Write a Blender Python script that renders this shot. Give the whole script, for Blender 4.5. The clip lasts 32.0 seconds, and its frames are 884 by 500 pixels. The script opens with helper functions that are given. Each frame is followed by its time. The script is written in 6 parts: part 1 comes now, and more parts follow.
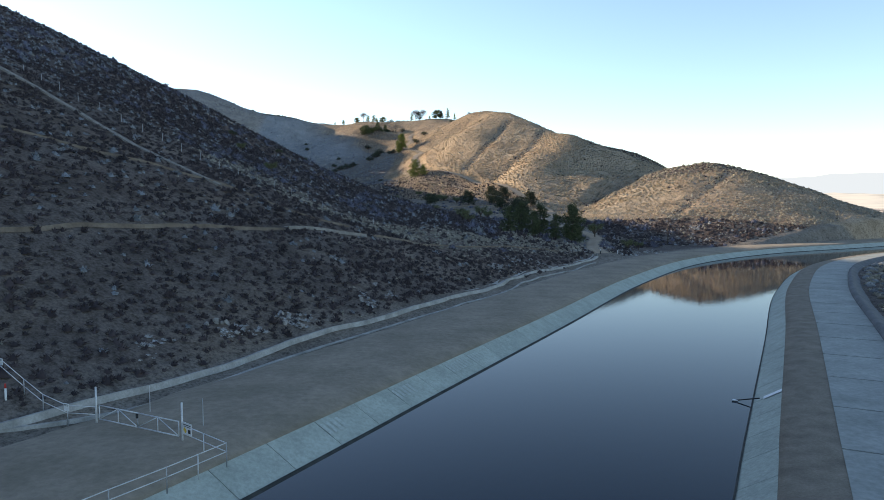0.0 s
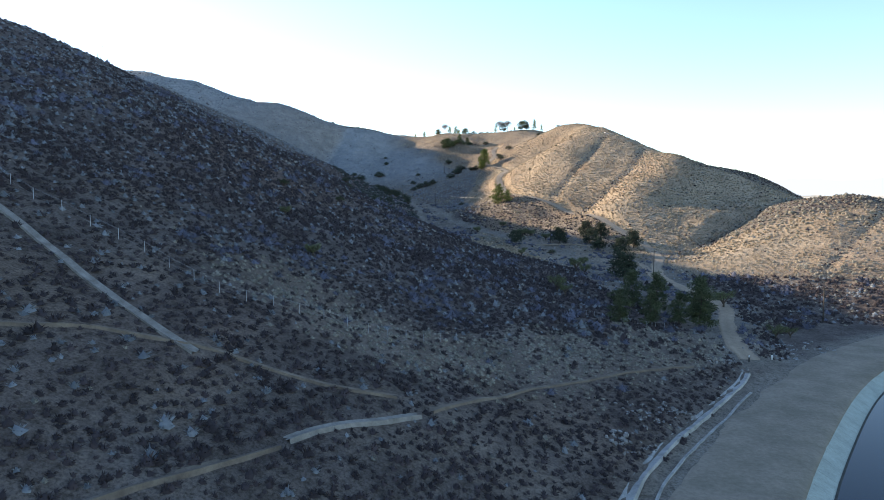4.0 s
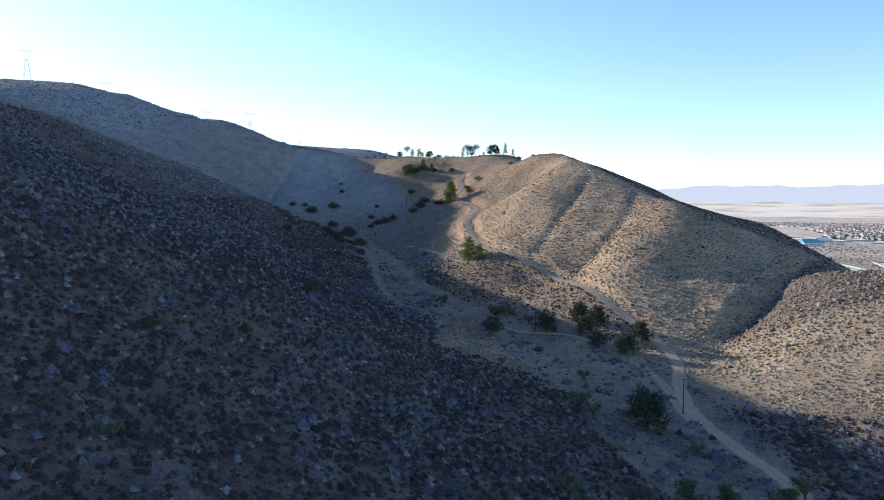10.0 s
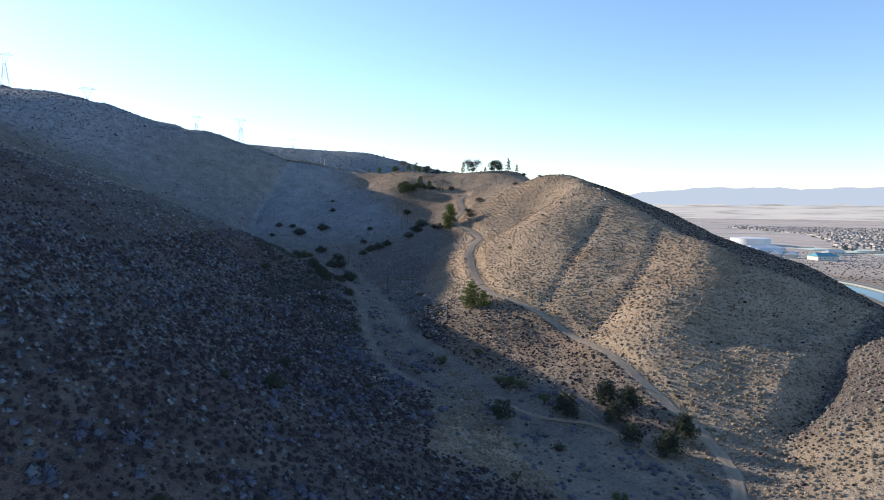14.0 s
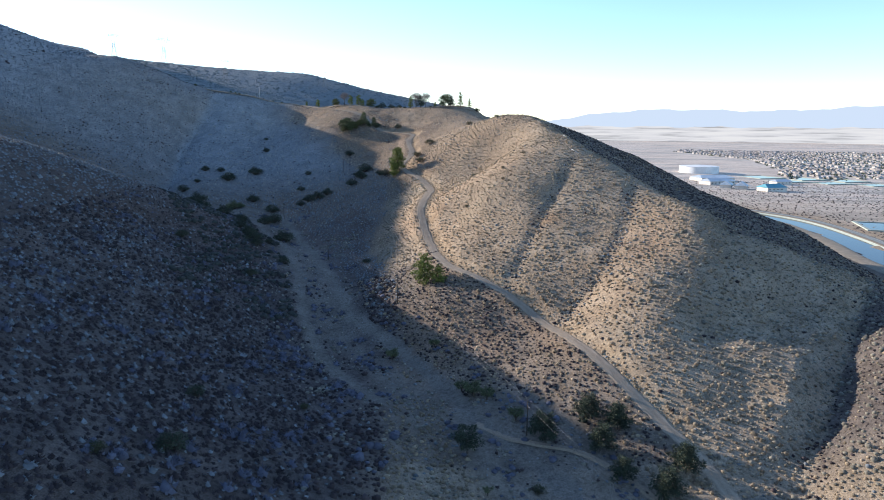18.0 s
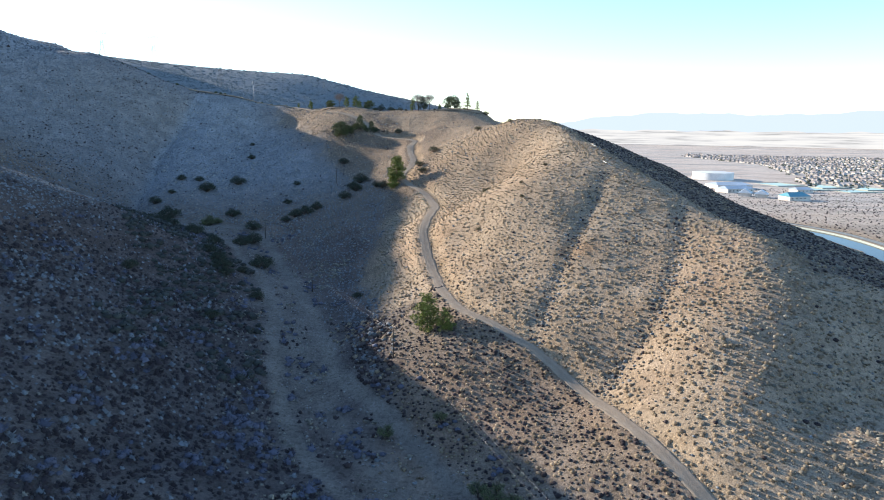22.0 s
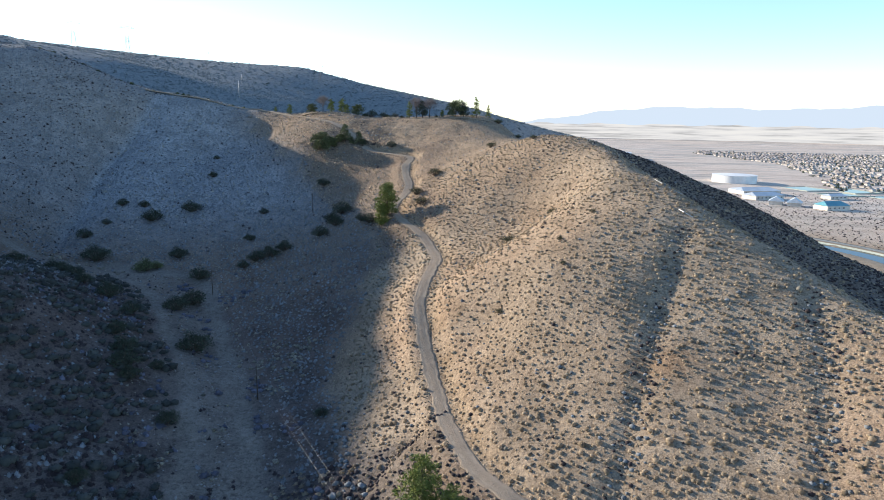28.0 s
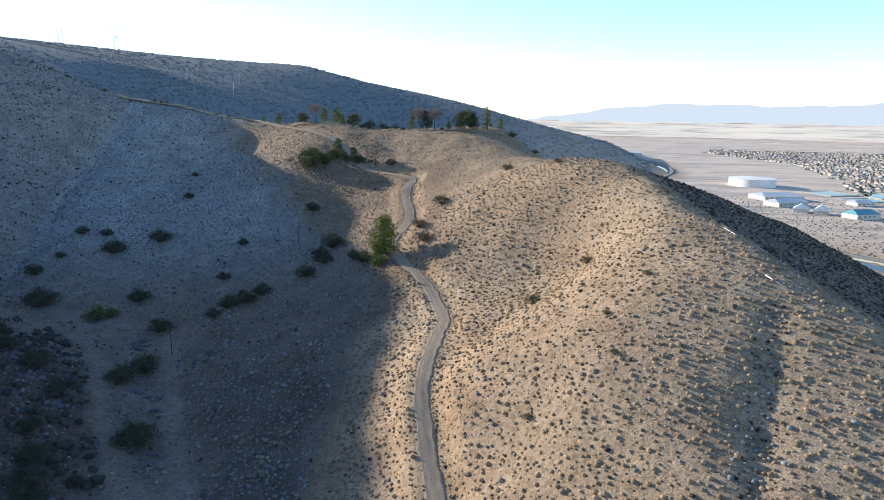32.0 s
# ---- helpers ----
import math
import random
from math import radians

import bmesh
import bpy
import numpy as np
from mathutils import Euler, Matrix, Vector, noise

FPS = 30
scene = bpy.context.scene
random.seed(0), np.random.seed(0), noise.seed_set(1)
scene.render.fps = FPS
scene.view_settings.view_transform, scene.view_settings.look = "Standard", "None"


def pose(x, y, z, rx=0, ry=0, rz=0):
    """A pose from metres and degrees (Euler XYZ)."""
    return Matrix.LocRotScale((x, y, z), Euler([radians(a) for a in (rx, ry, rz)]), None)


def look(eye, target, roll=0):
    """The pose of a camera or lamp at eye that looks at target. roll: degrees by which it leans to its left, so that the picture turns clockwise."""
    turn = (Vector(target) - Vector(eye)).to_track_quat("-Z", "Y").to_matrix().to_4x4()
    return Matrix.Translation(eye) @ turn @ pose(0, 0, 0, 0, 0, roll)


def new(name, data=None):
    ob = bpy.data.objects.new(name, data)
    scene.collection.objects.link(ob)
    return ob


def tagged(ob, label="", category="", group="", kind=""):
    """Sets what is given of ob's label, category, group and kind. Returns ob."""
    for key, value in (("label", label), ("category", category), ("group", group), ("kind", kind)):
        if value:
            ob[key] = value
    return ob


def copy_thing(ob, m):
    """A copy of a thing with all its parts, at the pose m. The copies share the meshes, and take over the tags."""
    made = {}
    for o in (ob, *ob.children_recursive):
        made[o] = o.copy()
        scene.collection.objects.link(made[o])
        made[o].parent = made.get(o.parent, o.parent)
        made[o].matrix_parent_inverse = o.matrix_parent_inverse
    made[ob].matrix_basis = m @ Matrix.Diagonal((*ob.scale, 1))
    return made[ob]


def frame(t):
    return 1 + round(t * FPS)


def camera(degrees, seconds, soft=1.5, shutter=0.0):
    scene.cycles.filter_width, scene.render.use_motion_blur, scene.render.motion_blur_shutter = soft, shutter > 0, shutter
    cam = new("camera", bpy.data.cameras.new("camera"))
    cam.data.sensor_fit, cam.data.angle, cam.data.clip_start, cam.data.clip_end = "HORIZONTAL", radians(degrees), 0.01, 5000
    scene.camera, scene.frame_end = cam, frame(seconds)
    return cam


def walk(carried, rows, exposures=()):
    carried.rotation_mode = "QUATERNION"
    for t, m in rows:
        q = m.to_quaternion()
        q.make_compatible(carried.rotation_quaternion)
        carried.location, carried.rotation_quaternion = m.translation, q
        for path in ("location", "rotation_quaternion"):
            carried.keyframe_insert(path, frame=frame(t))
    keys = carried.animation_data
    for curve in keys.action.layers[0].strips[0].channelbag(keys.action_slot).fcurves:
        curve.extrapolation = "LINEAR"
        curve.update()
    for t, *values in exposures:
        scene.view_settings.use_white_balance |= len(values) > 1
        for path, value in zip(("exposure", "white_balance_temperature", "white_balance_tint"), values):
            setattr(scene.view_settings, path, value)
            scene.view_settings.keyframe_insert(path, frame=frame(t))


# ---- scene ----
cam = camera(67.3, 32.0, soft=0.6)
METRES, EYE, TILT, LEAN, TURN = 400.0, 14.2, -4.0, 0.0, 0.0
ROWS = [
    (0.0, 0.0, 0.0, 0.0, -0.0, 0.0, -0.0),
    (0.5, -0.0, 0.0101, 0.0061, 0.04, 0.02, -0.0),
    (1.0, -0.0002, 0.022, 0.0127, 0.08, 0.03, 0.04),
    (1.5, -0.0005, 0.0339, 0.0189, 3.06, 0.03, -0.19),
    (2.0, -0.0004, 0.0471, 0.0255, 9.43, -0.01, -0.73),
    (2.5, -0.0008, 0.0597, 0.0317, 10.13, 0.02, -0.79),
    (3.0, -0.0016, 0.0732, 0.0384, 10.04, 0.04, -0.76),
    (3.5, -0.0025, 0.0861, 0.0448, 8.9, -0.05, -0.62),
    (4.0, -0.0041, 0.1001, 0.0519, 7.15, -0.1, -0.52),
    (4.5, -0.0055, 0.1131, 0.0585, 7.11, -0.12, -0.52),
    (6.5, -0.011, 0.1661, 0.0855, 4.81, -0.01, -0.43),
    (7.0, -0.0126, 0.1799, 0.0925, 4.68, -0.02, -0.45),
    (7.5, -0.0131, 0.1924, 0.0993, -2.2, -0.03, 0.14),
    (8.0, -0.0153, 0.2067, 0.1063, -4.26, -0.04, 0.32),
    (8.5, -0.0163, 0.2196, 0.113, 2.02, -0.03, -0.19),
    (9.0, -0.0163, 0.2328, 0.1202, 4.14, -0.01, -0.39),
    (9.5, -0.0172, 0.2457, 0.1267, 4.12, 0.02, -0.41),
    (10.0, -0.018, 0.2595, 0.1335, 4.12, 0.04, -0.4),
    (10.5, -0.0188, 0.2716, 0.1401, 4.12, 0.01, -0.44),
    (11.0, -0.0199, 0.2857, 0.1472, 4.11, 0.0, -0.48),
    (11.5, -0.0206, 0.298, 0.1536, 4.11, -0.04, -0.5),
    (12.0, -0.0218, 0.3125, 0.1607, 4.07, -0.08, -0.52),
    (12.5, -0.0228, 0.3251, 0.167, 4.05, -0.1, -0.51),
    (13.0, -0.024, 0.3395, 0.174, 4.02, -0.1, -0.51),
    (13.5, -0.025, 0.352, 0.1803, 3.99, -0.1, -0.52),
    (14.0, -0.0263, 0.3657, 0.1871, 3.97, -0.09, -0.53),
    (14.5, -0.0272, 0.3784, 0.1937, 3.95, -0.11, -0.57),
    (16.5, -0.0322, 0.4305, 0.2202, 3.78, 0.03, -0.57),
    (17.0, -0.0335, 0.4439, 0.2262, 3.76, 0.07, -0.57),
    (17.5, -0.0339, 0.4564, 0.2284, 3.57, -4.53, -0.56),
    (18.0, -0.0357, 0.4714, 0.2311, -0.68, -6.86, -0.22),
    (18.5, -0.0367, 0.4858, 0.2322, -0.72, -6.82, -0.23),
    (19.0, -0.0377, 0.502, 0.2338, -0.73, -6.76, -0.24),
    (19.5, -0.0372, 0.5173, 0.2356, -1.58, -6.7, -0.17),
    (20.0, -0.0388, 0.5346, 0.2375, -4.34, -6.67, 0.02),
    (20.5, -0.0391, 0.5508, 0.239, -4.32, -6.64, -0.02),
    (21.0, -0.04, 0.5683, 0.241, -3.89, -6.66, -0.12),
    (21.5, -0.0391, 0.5849, 0.2426, -0.55, -6.67, -0.45),
    (22.0, -0.0389, 0.603, 0.2441, -0.49, -6.67, -0.5),
    (22.5, -0.039, 0.62, 0.2457, -0.48, -6.71, -0.5),
    (23.0, -0.0388, 0.6383, 0.2471, -0.46, -6.75, -0.52),
    (23.5, -0.0389, 0.6557, 0.2483, -0.46, -6.82, -0.51),
    (24.0, -0.0387, 0.6744, 0.2495, -0.43, -6.89, -0.54),
    (24.5, -0.0386, 0.6919, 0.2506, -0.43, -6.96, -0.54),
    (26.5, -0.0386, 0.7635, 0.2652, -0.35, -7.24, -0.66),
    (27.0, -0.0387, 0.7818, 0.2721, -0.33, -7.3, -0.69),
    (27.5, -0.0388, 0.7972, 0.2788, -0.32, -7.35, -0.7),
    (28.0, -0.0394, 0.8141, 0.286, -0.35, -7.36, -0.71),
    (28.5, -0.0398, 0.8282, 0.2928, -0.35, -7.41, -0.69),
    (29.0, -0.04, 0.8438, 0.2998, -0.31, -7.43, -0.65),
    (29.5, -0.0404, 0.8568, 0.3044, -0.27, -7.51, -0.63),
    (30.0, -0.0408, 0.8713, 0.3077, -0.21, -7.57, -0.66),
    (30.5, -0.0411, 0.8853, 0.3099, -0.14, -7.6, -0.65),
    (31.0, -0.0413, 0.9007, 0.3121, -0.09, -7.62, -0.67),
    (31.5, -0.0414, 0.9158, 0.3138, -0.02, -7.65, -0.66),
    (32.0, -0.0416, 0.9322, 0.3149, 0.04, -7.69, -0.69),
]
walk(cam, [(t, pose(0, 0, EYE, TILT, LEAN, TURN) @ pose(METRES * x, METRES * y, METRES * z, 90 + pitch, roll, yaw)) for t, x, y, z, yaw, pitch, roll in ROWS],
     [(0, 1.18, 7300, 12), (1, 1.27, 7150, 11), (2, 1.5, 6850, 11), (4, 1.45, 6800, 11), (7, 1.2, 6250, 14), (8, 1.0, 6120, 14), (9, 0.94, 6120, 14), (13, 0.8, 6120, 14), (17.1, 0.58, 6120, 14),
      (17.6, 0.7, 6120, 14), (18, 0.97, 5950, 12), (19, 1.3, 6150, 10), (24, 1.14, 6200, 10), (32, 1.02, 6250, 10)])


# ---- world and light ----
SUN_LEFT, SUN_UP = 61.0, 15.9
world = bpy.data.worlds.new("world")
scene.world = world
world.use_nodes = True
sky = world.node_tree.nodes.new("ShaderNodeTexSky")
sky.sky_type, sky.sun_disc = "NISHITA", False
sky.sun_elevation, sky.sun_rotation = radians(SUN_UP), radians(-SUN_LEFT)
sky.altitude, sky.air_density, sky.dust_density, sky.ozone_density = 900, 1.0, 0.35, 2.5
backing = world.node_tree.nodes["Background"]
backing.inputs["Strength"].default_value = 0.15
world.node_tree.links.new(sky.outputs["Color"], backing.inputs["Color"])
to_sun = Vector((-math.sin(radians(SUN_LEFT)) * math.cos(radians(SUN_UP)), math.cos(radians(SUN_LEFT)) * math.cos(radians(SUN_UP)), math.sin(radians(SUN_UP))))
sun = new("sun", bpy.data.lights.new("sun", "SUN"))
sun.data.energy, sun.data.angle, sun.data.color = 5.0, radians(0.6), (1.0, 0.87, 0.70)
sun.matrix_world = look((0, 0, 400), Vector((0, 0, 400)) - to_sun)


# ---- materials ----
def node(nt, kind, **values):
    n = nt.nodes.new(kind)
    for key, v in values.items():
        n.inputs[key.replace("_", " ")].default_value = v
    return n


def fresh(name):
    m = bpy.data.materials.new(name)
    m.use_nodes = True
    return m, m.node_tree, m.node_tree.nodes["Principled BSDF"]


def ramp(nt, fac, stops):
    r = nt.nodes.new("ShaderNodeValToRGB")
    while len(r.color_ramp.elements) < len(stops):
        r.color_ramp.elements.new(0.5)
    for e, (at, c) in zip(r.color_ramp.elements, stops):
        e.position, e.color = at, (*c, 1)
    nt.links.new(fac, r.inputs["Fac"])
    return r.outputs["Color"]


def noise_of(nt, coords, scale, detail=4.0, rough=0.6):
    n = node(nt, "ShaderNodeTexNoise", Scale=scale, Detail=detail, Roughness=rough)
    nt.links.new(coords, n.inputs["Vector"])
    return n.outputs["Fac"]


def mixed(nt, fac, a, b, mode="MIX"):
    m = nt.nodes.new("ShaderNodeMix")
    m.data_type, m.blend_type = "RGBA", mode
    for sock, v in ((0, fac), (6, a), (7, b)):
        if isinstance(v, (int, float)):
            m.inputs[sock].default_value = v
        elif isinstance(v, tuple):
            m.inputs[sock].default_value = (*v, 1)
        else:
            nt.links.new(v, m.inputs[sock])
    return m.outputs[2]


def surface(name, dark, light, size=1.0, rough=0.9, bump=0.3, metal=0.0, gloss=0.3, random=0.0, islands=False, thin=0.0):
    """A worn natural surface: colour varies at two scales, with fine relief. size: metres of the larger stains; thin: share of light that passes through dry leaves."""
    m, nt, p = fresh(name)
    co = nt.nodes.new("ShaderNodeTexCoord").outputs["Object"]
    big, fine = noise_of(nt, co, 1.0 / size, 3), noise_of(nt, co, 9.0 / size, 5, 0.7)
    col = ramp(nt, big, [(0.3, dark), (0.7, light)])
    grain = ramp(nt, fine, [(0.25, (0.72, 0.72, 0.72)), (0.75, (1.15, 1.15, 1.15))])
    col = mixed(nt, 1.0, col, grain, "MULTIPLY")
    if random:
        if islands:
            r = nt.nodes.new("ShaderNodeNewGeometry").outputs["Random Per Island"]
        else:
            r = nt.nodes.new("ShaderNodeObjectInfo").outputs["Random"]
        tone = ramp(nt, r, [(0, (1 - random,) * 3), (1, (1 + random,) * 3)])
        col = mixed(nt, 1.0, col, tone, "MULTIPLY")
    nt.links.new(col, p.inputs["Base Color"])
    p.inputs["Roughness"].default_value, p.inputs["Metallic"].default_value, p.inputs["Specular IOR Level"].default_value = rough, metal, gloss
    if bump:
        b = node(nt, "ShaderNodeBump", Strength=bump, Distance=0.05 * size)
        nt.links.new(fine, b.inputs["Height"])
        nt.links.new(b.outputs["Normal"], p.inputs["Normal"])
    if thin:
        glow, both = nt.nodes.new("ShaderNodeBsdfTranslucent"), node(nt, "ShaderNodeMixShader", Fac=thin)
        nt.links.new(col, glow.inputs["Color"])
        nt.links.new(p.outputs["BSDF"], both.inputs[1])
        nt.links.new(glow.outputs["BSDF"], both.inputs[2])
        nt.links.new(both.outputs["Shader"], nt.nodes["Material Output"].inputs["Surface"])
    return m


def ground_material():
    m, nt, p = fresh("hill_soil")
    co = nt.nodes.new("ShaderNodeTexCoord").outputs["Object"]

    def layer(key):
        a = nt.nodes.new("ShaderNodeAttribute")
        a.attribute_name = key
        return a.outputs["Fac"]
    big, mid, fine, speck = noise_of(nt, co, 0.012, 4), noise_of(nt, co, 0.11, 5, 0.65), noise_of(nt, co, 0.9, 6, 0.75), noise_of(nt, co, 3.5, 3, 0.7)
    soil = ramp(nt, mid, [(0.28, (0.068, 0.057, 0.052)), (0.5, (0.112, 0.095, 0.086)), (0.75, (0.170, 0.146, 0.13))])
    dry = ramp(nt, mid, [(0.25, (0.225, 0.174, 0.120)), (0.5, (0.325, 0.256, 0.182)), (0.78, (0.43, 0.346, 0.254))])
    sand = ramp(nt, mid, [(0.25, (0.142, 0.125, 0.106)), (0.75, (0.248, 0.223, 0.190))])
    wide = nt.nodes.new("ShaderNodeMapping")
    wide.inputs["Scale"].default_value = (0.35, 1.6, 1.0)
    nt.links.new(co, wide.inputs["Vector"])
    field = noise_of(nt, wide.outputs["Vector"], 0.006, 5, 0.6)
    # Plain tones are raised to include the pale haze of distance.
    flat = ramp(nt, field, [(0.32, (0.46, 0.375, 0.31)), (0.47, (0.66, 0.56, 0.465)), (0.56, (0.38, 0.35, 0.31)), (0.66, (0.74, 0.645, 0.55))])
    rust = ramp(nt, big, [(0.5, (1, 1, 1)), (0.75, (1.08, 0.92, 0.82))])
    # The grass layer also holds shade: low on faces turned from the sun.
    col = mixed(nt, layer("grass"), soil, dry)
    col = mixed(nt, 0.8, col, rust, "MULTIPLY")
    # Scrub tone is raised and blued to put haze on the back slopes.
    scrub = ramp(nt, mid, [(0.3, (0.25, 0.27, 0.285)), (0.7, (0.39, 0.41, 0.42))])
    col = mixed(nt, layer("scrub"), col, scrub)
    # Far ridge ground is tinted pale and bluish to give distance haze.
    leafy = ramp(nt, mid, [(0.3, (0.125, 0.155, 0.17)), (0.7, (0.205, 0.24, 0.252))])
    col = mixed(nt, layer("chaparral"), col, leafy)
    bank = ramp(nt, mid, [(0.3, (0.30, 0.215, 0.13)), (0.7, (0.46, 0.36, 0.245))])
    col = mixed(nt, layer("cut"), col, bank)
    iron = ramp(nt, fine, [(0.35, (0.19, 0.125, 0.08)), (0.65, (0.36, 0.25, 0.155))])
    col = mixed(nt, layer("rust"), col, iron)
    col = mixed(nt, layer("wash"), col, sand)
    col = mixed(nt, layer("plain"), col, flat)
    tufts = ramp(nt, fine, [(0.38, (0.40, 0.38, 0.35)), (0.49, (0.95, 0.95, 0.95)), (0.58, (1.08, 1.07, 1.05)), (0.72, (1.30, 1.28, 1.20))])
    col = mixed(nt, 0.65, col, tufts, "MULTIPLY")
    pebble = ramp(nt, speck, [(0.34, (0.55, 0.55, 0.54)), (0.5, (1.0, 1.0, 1.0)), (0.68, (1.3, 1.3, 1.3))])
    col = mixed(nt, 1.0, col, pebble, "MULTIPLY")
    nt.links.new(col, p.inputs["Base Color"])
    p.inputs["Roughness"].default_value, p.inputs["Specular IOR Level"].default_value = 0.95, 0.1
    b = node(nt, "ShaderNodeBump", Strength=0.8, Distance=0.6)
    nt.links.new(fine, b.inputs["Height"])
    nt.links.new(b.outputs["Normal"], p.inputs["Normal"])
    return m


def water_material():
    m, nt, p = fresh("canal_water")
    co = nt.nodes.new("ShaderNodeTexCoord").outputs["Object"]
    p.inputs["Base Color"].default_value = (0.0, 0.008, 0.018, 1)
    p.inputs["Roughness"].default_value, p.inputs["IOR"].default_value, p.inputs["Specular IOR Level"].default_value = 0.03, 1.33, 0.3
    a, c = noise_of(nt, co, 1.6, 3), noise_of(nt, co, 0.12, 2)
    b = node(nt, "ShaderNodeBump", Strength=0.12, Distance=0.05)
    nt.links.new(mixed(nt, 0.5, a, c), b.inputs["Height"])
    nt.links.new(b.outputs["Normal"], p.inputs["Normal"])
    return m


SOIL = ground_material()
WATER = water_material()
CONCRETE = surface("pale_concrete", (0.30, 0.33, 0.28), (0.405, 0.438, 0.375), 2.5, 0.85, 0.15, random=0.03)
PAVEMENT = surface("grey_concrete_road", (0.22, 0.235, 0.215), (0.31, 0.325, 0.30), 4.0, 0.85, 0.15, random=0.05)
DIRT = surface("packed_dirt", (0.19, 0.16, 0.118), (0.285, 0.24, 0.182), 6.0, 0.95, 0.4)


def track_material():
    m, nt, p = fresh("rutted_dirt_track")
    co = nt.nodes.new("ShaderNodeTexCoord").outputs["Object"]
    a = nt.nodes.new("ShaderNodeAttribute")
    a.attribute_name = "rut"
    big, fine = noise_of(nt, co, 0.3, 4), noise_of(nt, co, 2.4, 5, 0.7)
    loose = ramp(nt, fine, [(0.3, (0.22, 0.17, 0.122)), (0.7, (0.37, 0.296, 0.215))])
    worn = ramp(nt, big, [(0.3, (0.26, 0.207, 0.15)), (0.7, (0.40, 0.325, 0.243))])
    nt.links.new(mixed(nt, a.outputs["Fac"], loose, worn), p.inputs["Base Color"])
    p.inputs["Roughness"].default_value, p.inputs["Specular IOR Level"].default_value = 0.95, 0.1
    b = node(nt, "ShaderNodeBump", Strength=0.7, Distance=0.2)
    nt.links.new(fine, b.inputs["Height"])
    nt.links.new(b.outputs["Normal"], p.inputs["Normal"])
    return m


TRACK = track_material()
GRAVEL = surface("dark_gravel", (0.15, 0.125, 0.095), (0.235, 0.20, 0.155), 1.5, 0.95, 0.6)


# ---- mesh helpers ----
def raw_mesh(name, verts, faces, material=None, shade_smooth=False):
    """A mesh from arrays of vertices (n, 3) and faces (m, k)."""
    verts, faces = np.asarray(verts, np.float32), np.asarray(faces, np.int32)
    me = bpy.data.meshes.new(name)
    me.vertices.add(len(verts))
    me.vertices.foreach_set("co", verts.ravel())
    k = faces.shape[1]
    me.loops.add(faces.size)
    me.loops.foreach_set("vertex_index", faces.ravel())
    me.polygons.add(len(faces))
    me.polygons.foreach_set("loop_start", np.arange(0, faces.size, k, dtype=np.int32))
    me.polygons.foreach_set("use_smooth", np.full(len(faces), shade_smooth))
    me.update(calc_edges=True)
    if material:
        me.materials.append(material)
    return me


def grid_faces(rows, cols):
    i = np.arange(rows - 1)[:, None] * cols + np.arange(cols - 1)[None, :]
    return np.stack([i, i + 1, i + cols + 1, i + cols], -1).reshape(-1, 4)


def part(name, data, parent=None, label="", m=None):
    """Links a mesh (or bmesh with its material already set) as one object, under a thing or a part."""
    ob = new(name, data)
    if parent:
        ob.parent = parent
    if m is not None:
        ob.matrix_basis = m
    if label:
        ob["label"] = label
    return ob


def bake(bm, name, material, shade_smooth=False):
    me = bpy.data.meshes.new(name)
    if shade_smooth:
        for f in bm.faces:
            f.smooth = True
    bm.to_mesh(me)
    bm.free()
    me.materials.append(material)
    return me


def box(bm, size, at, turn=None, bevel=0.0):
    r = bmesh.ops.create_cube(bm, size=1.0, matrix=Matrix.Translation(at) @ (turn or Matrix()) @ Matrix.Diagonal((*size, 1)))
    if bevel:
        edges = list({e for v in r["verts"] for e in v.link_edges})
        bmesh.ops.bevel(bm, geom=edges, offset=bevel, segments=1, affect="EDGES")


def rod(bm, a, b, r1, r2=None, sides=8):
    a, b = Vector(a), Vector(b)
    d = b - a
    q = d.to_track_quat("Z", "Y").to_matrix().to_4x4()
    bmesh.ops.create_cone(bm, cap_ends=True, segments=sides, radius1=r1, radius2=r1 if r2 is None else r2, depth=d.length,
                          matrix=Matrix.Translation((a + b) / 2) @ q)


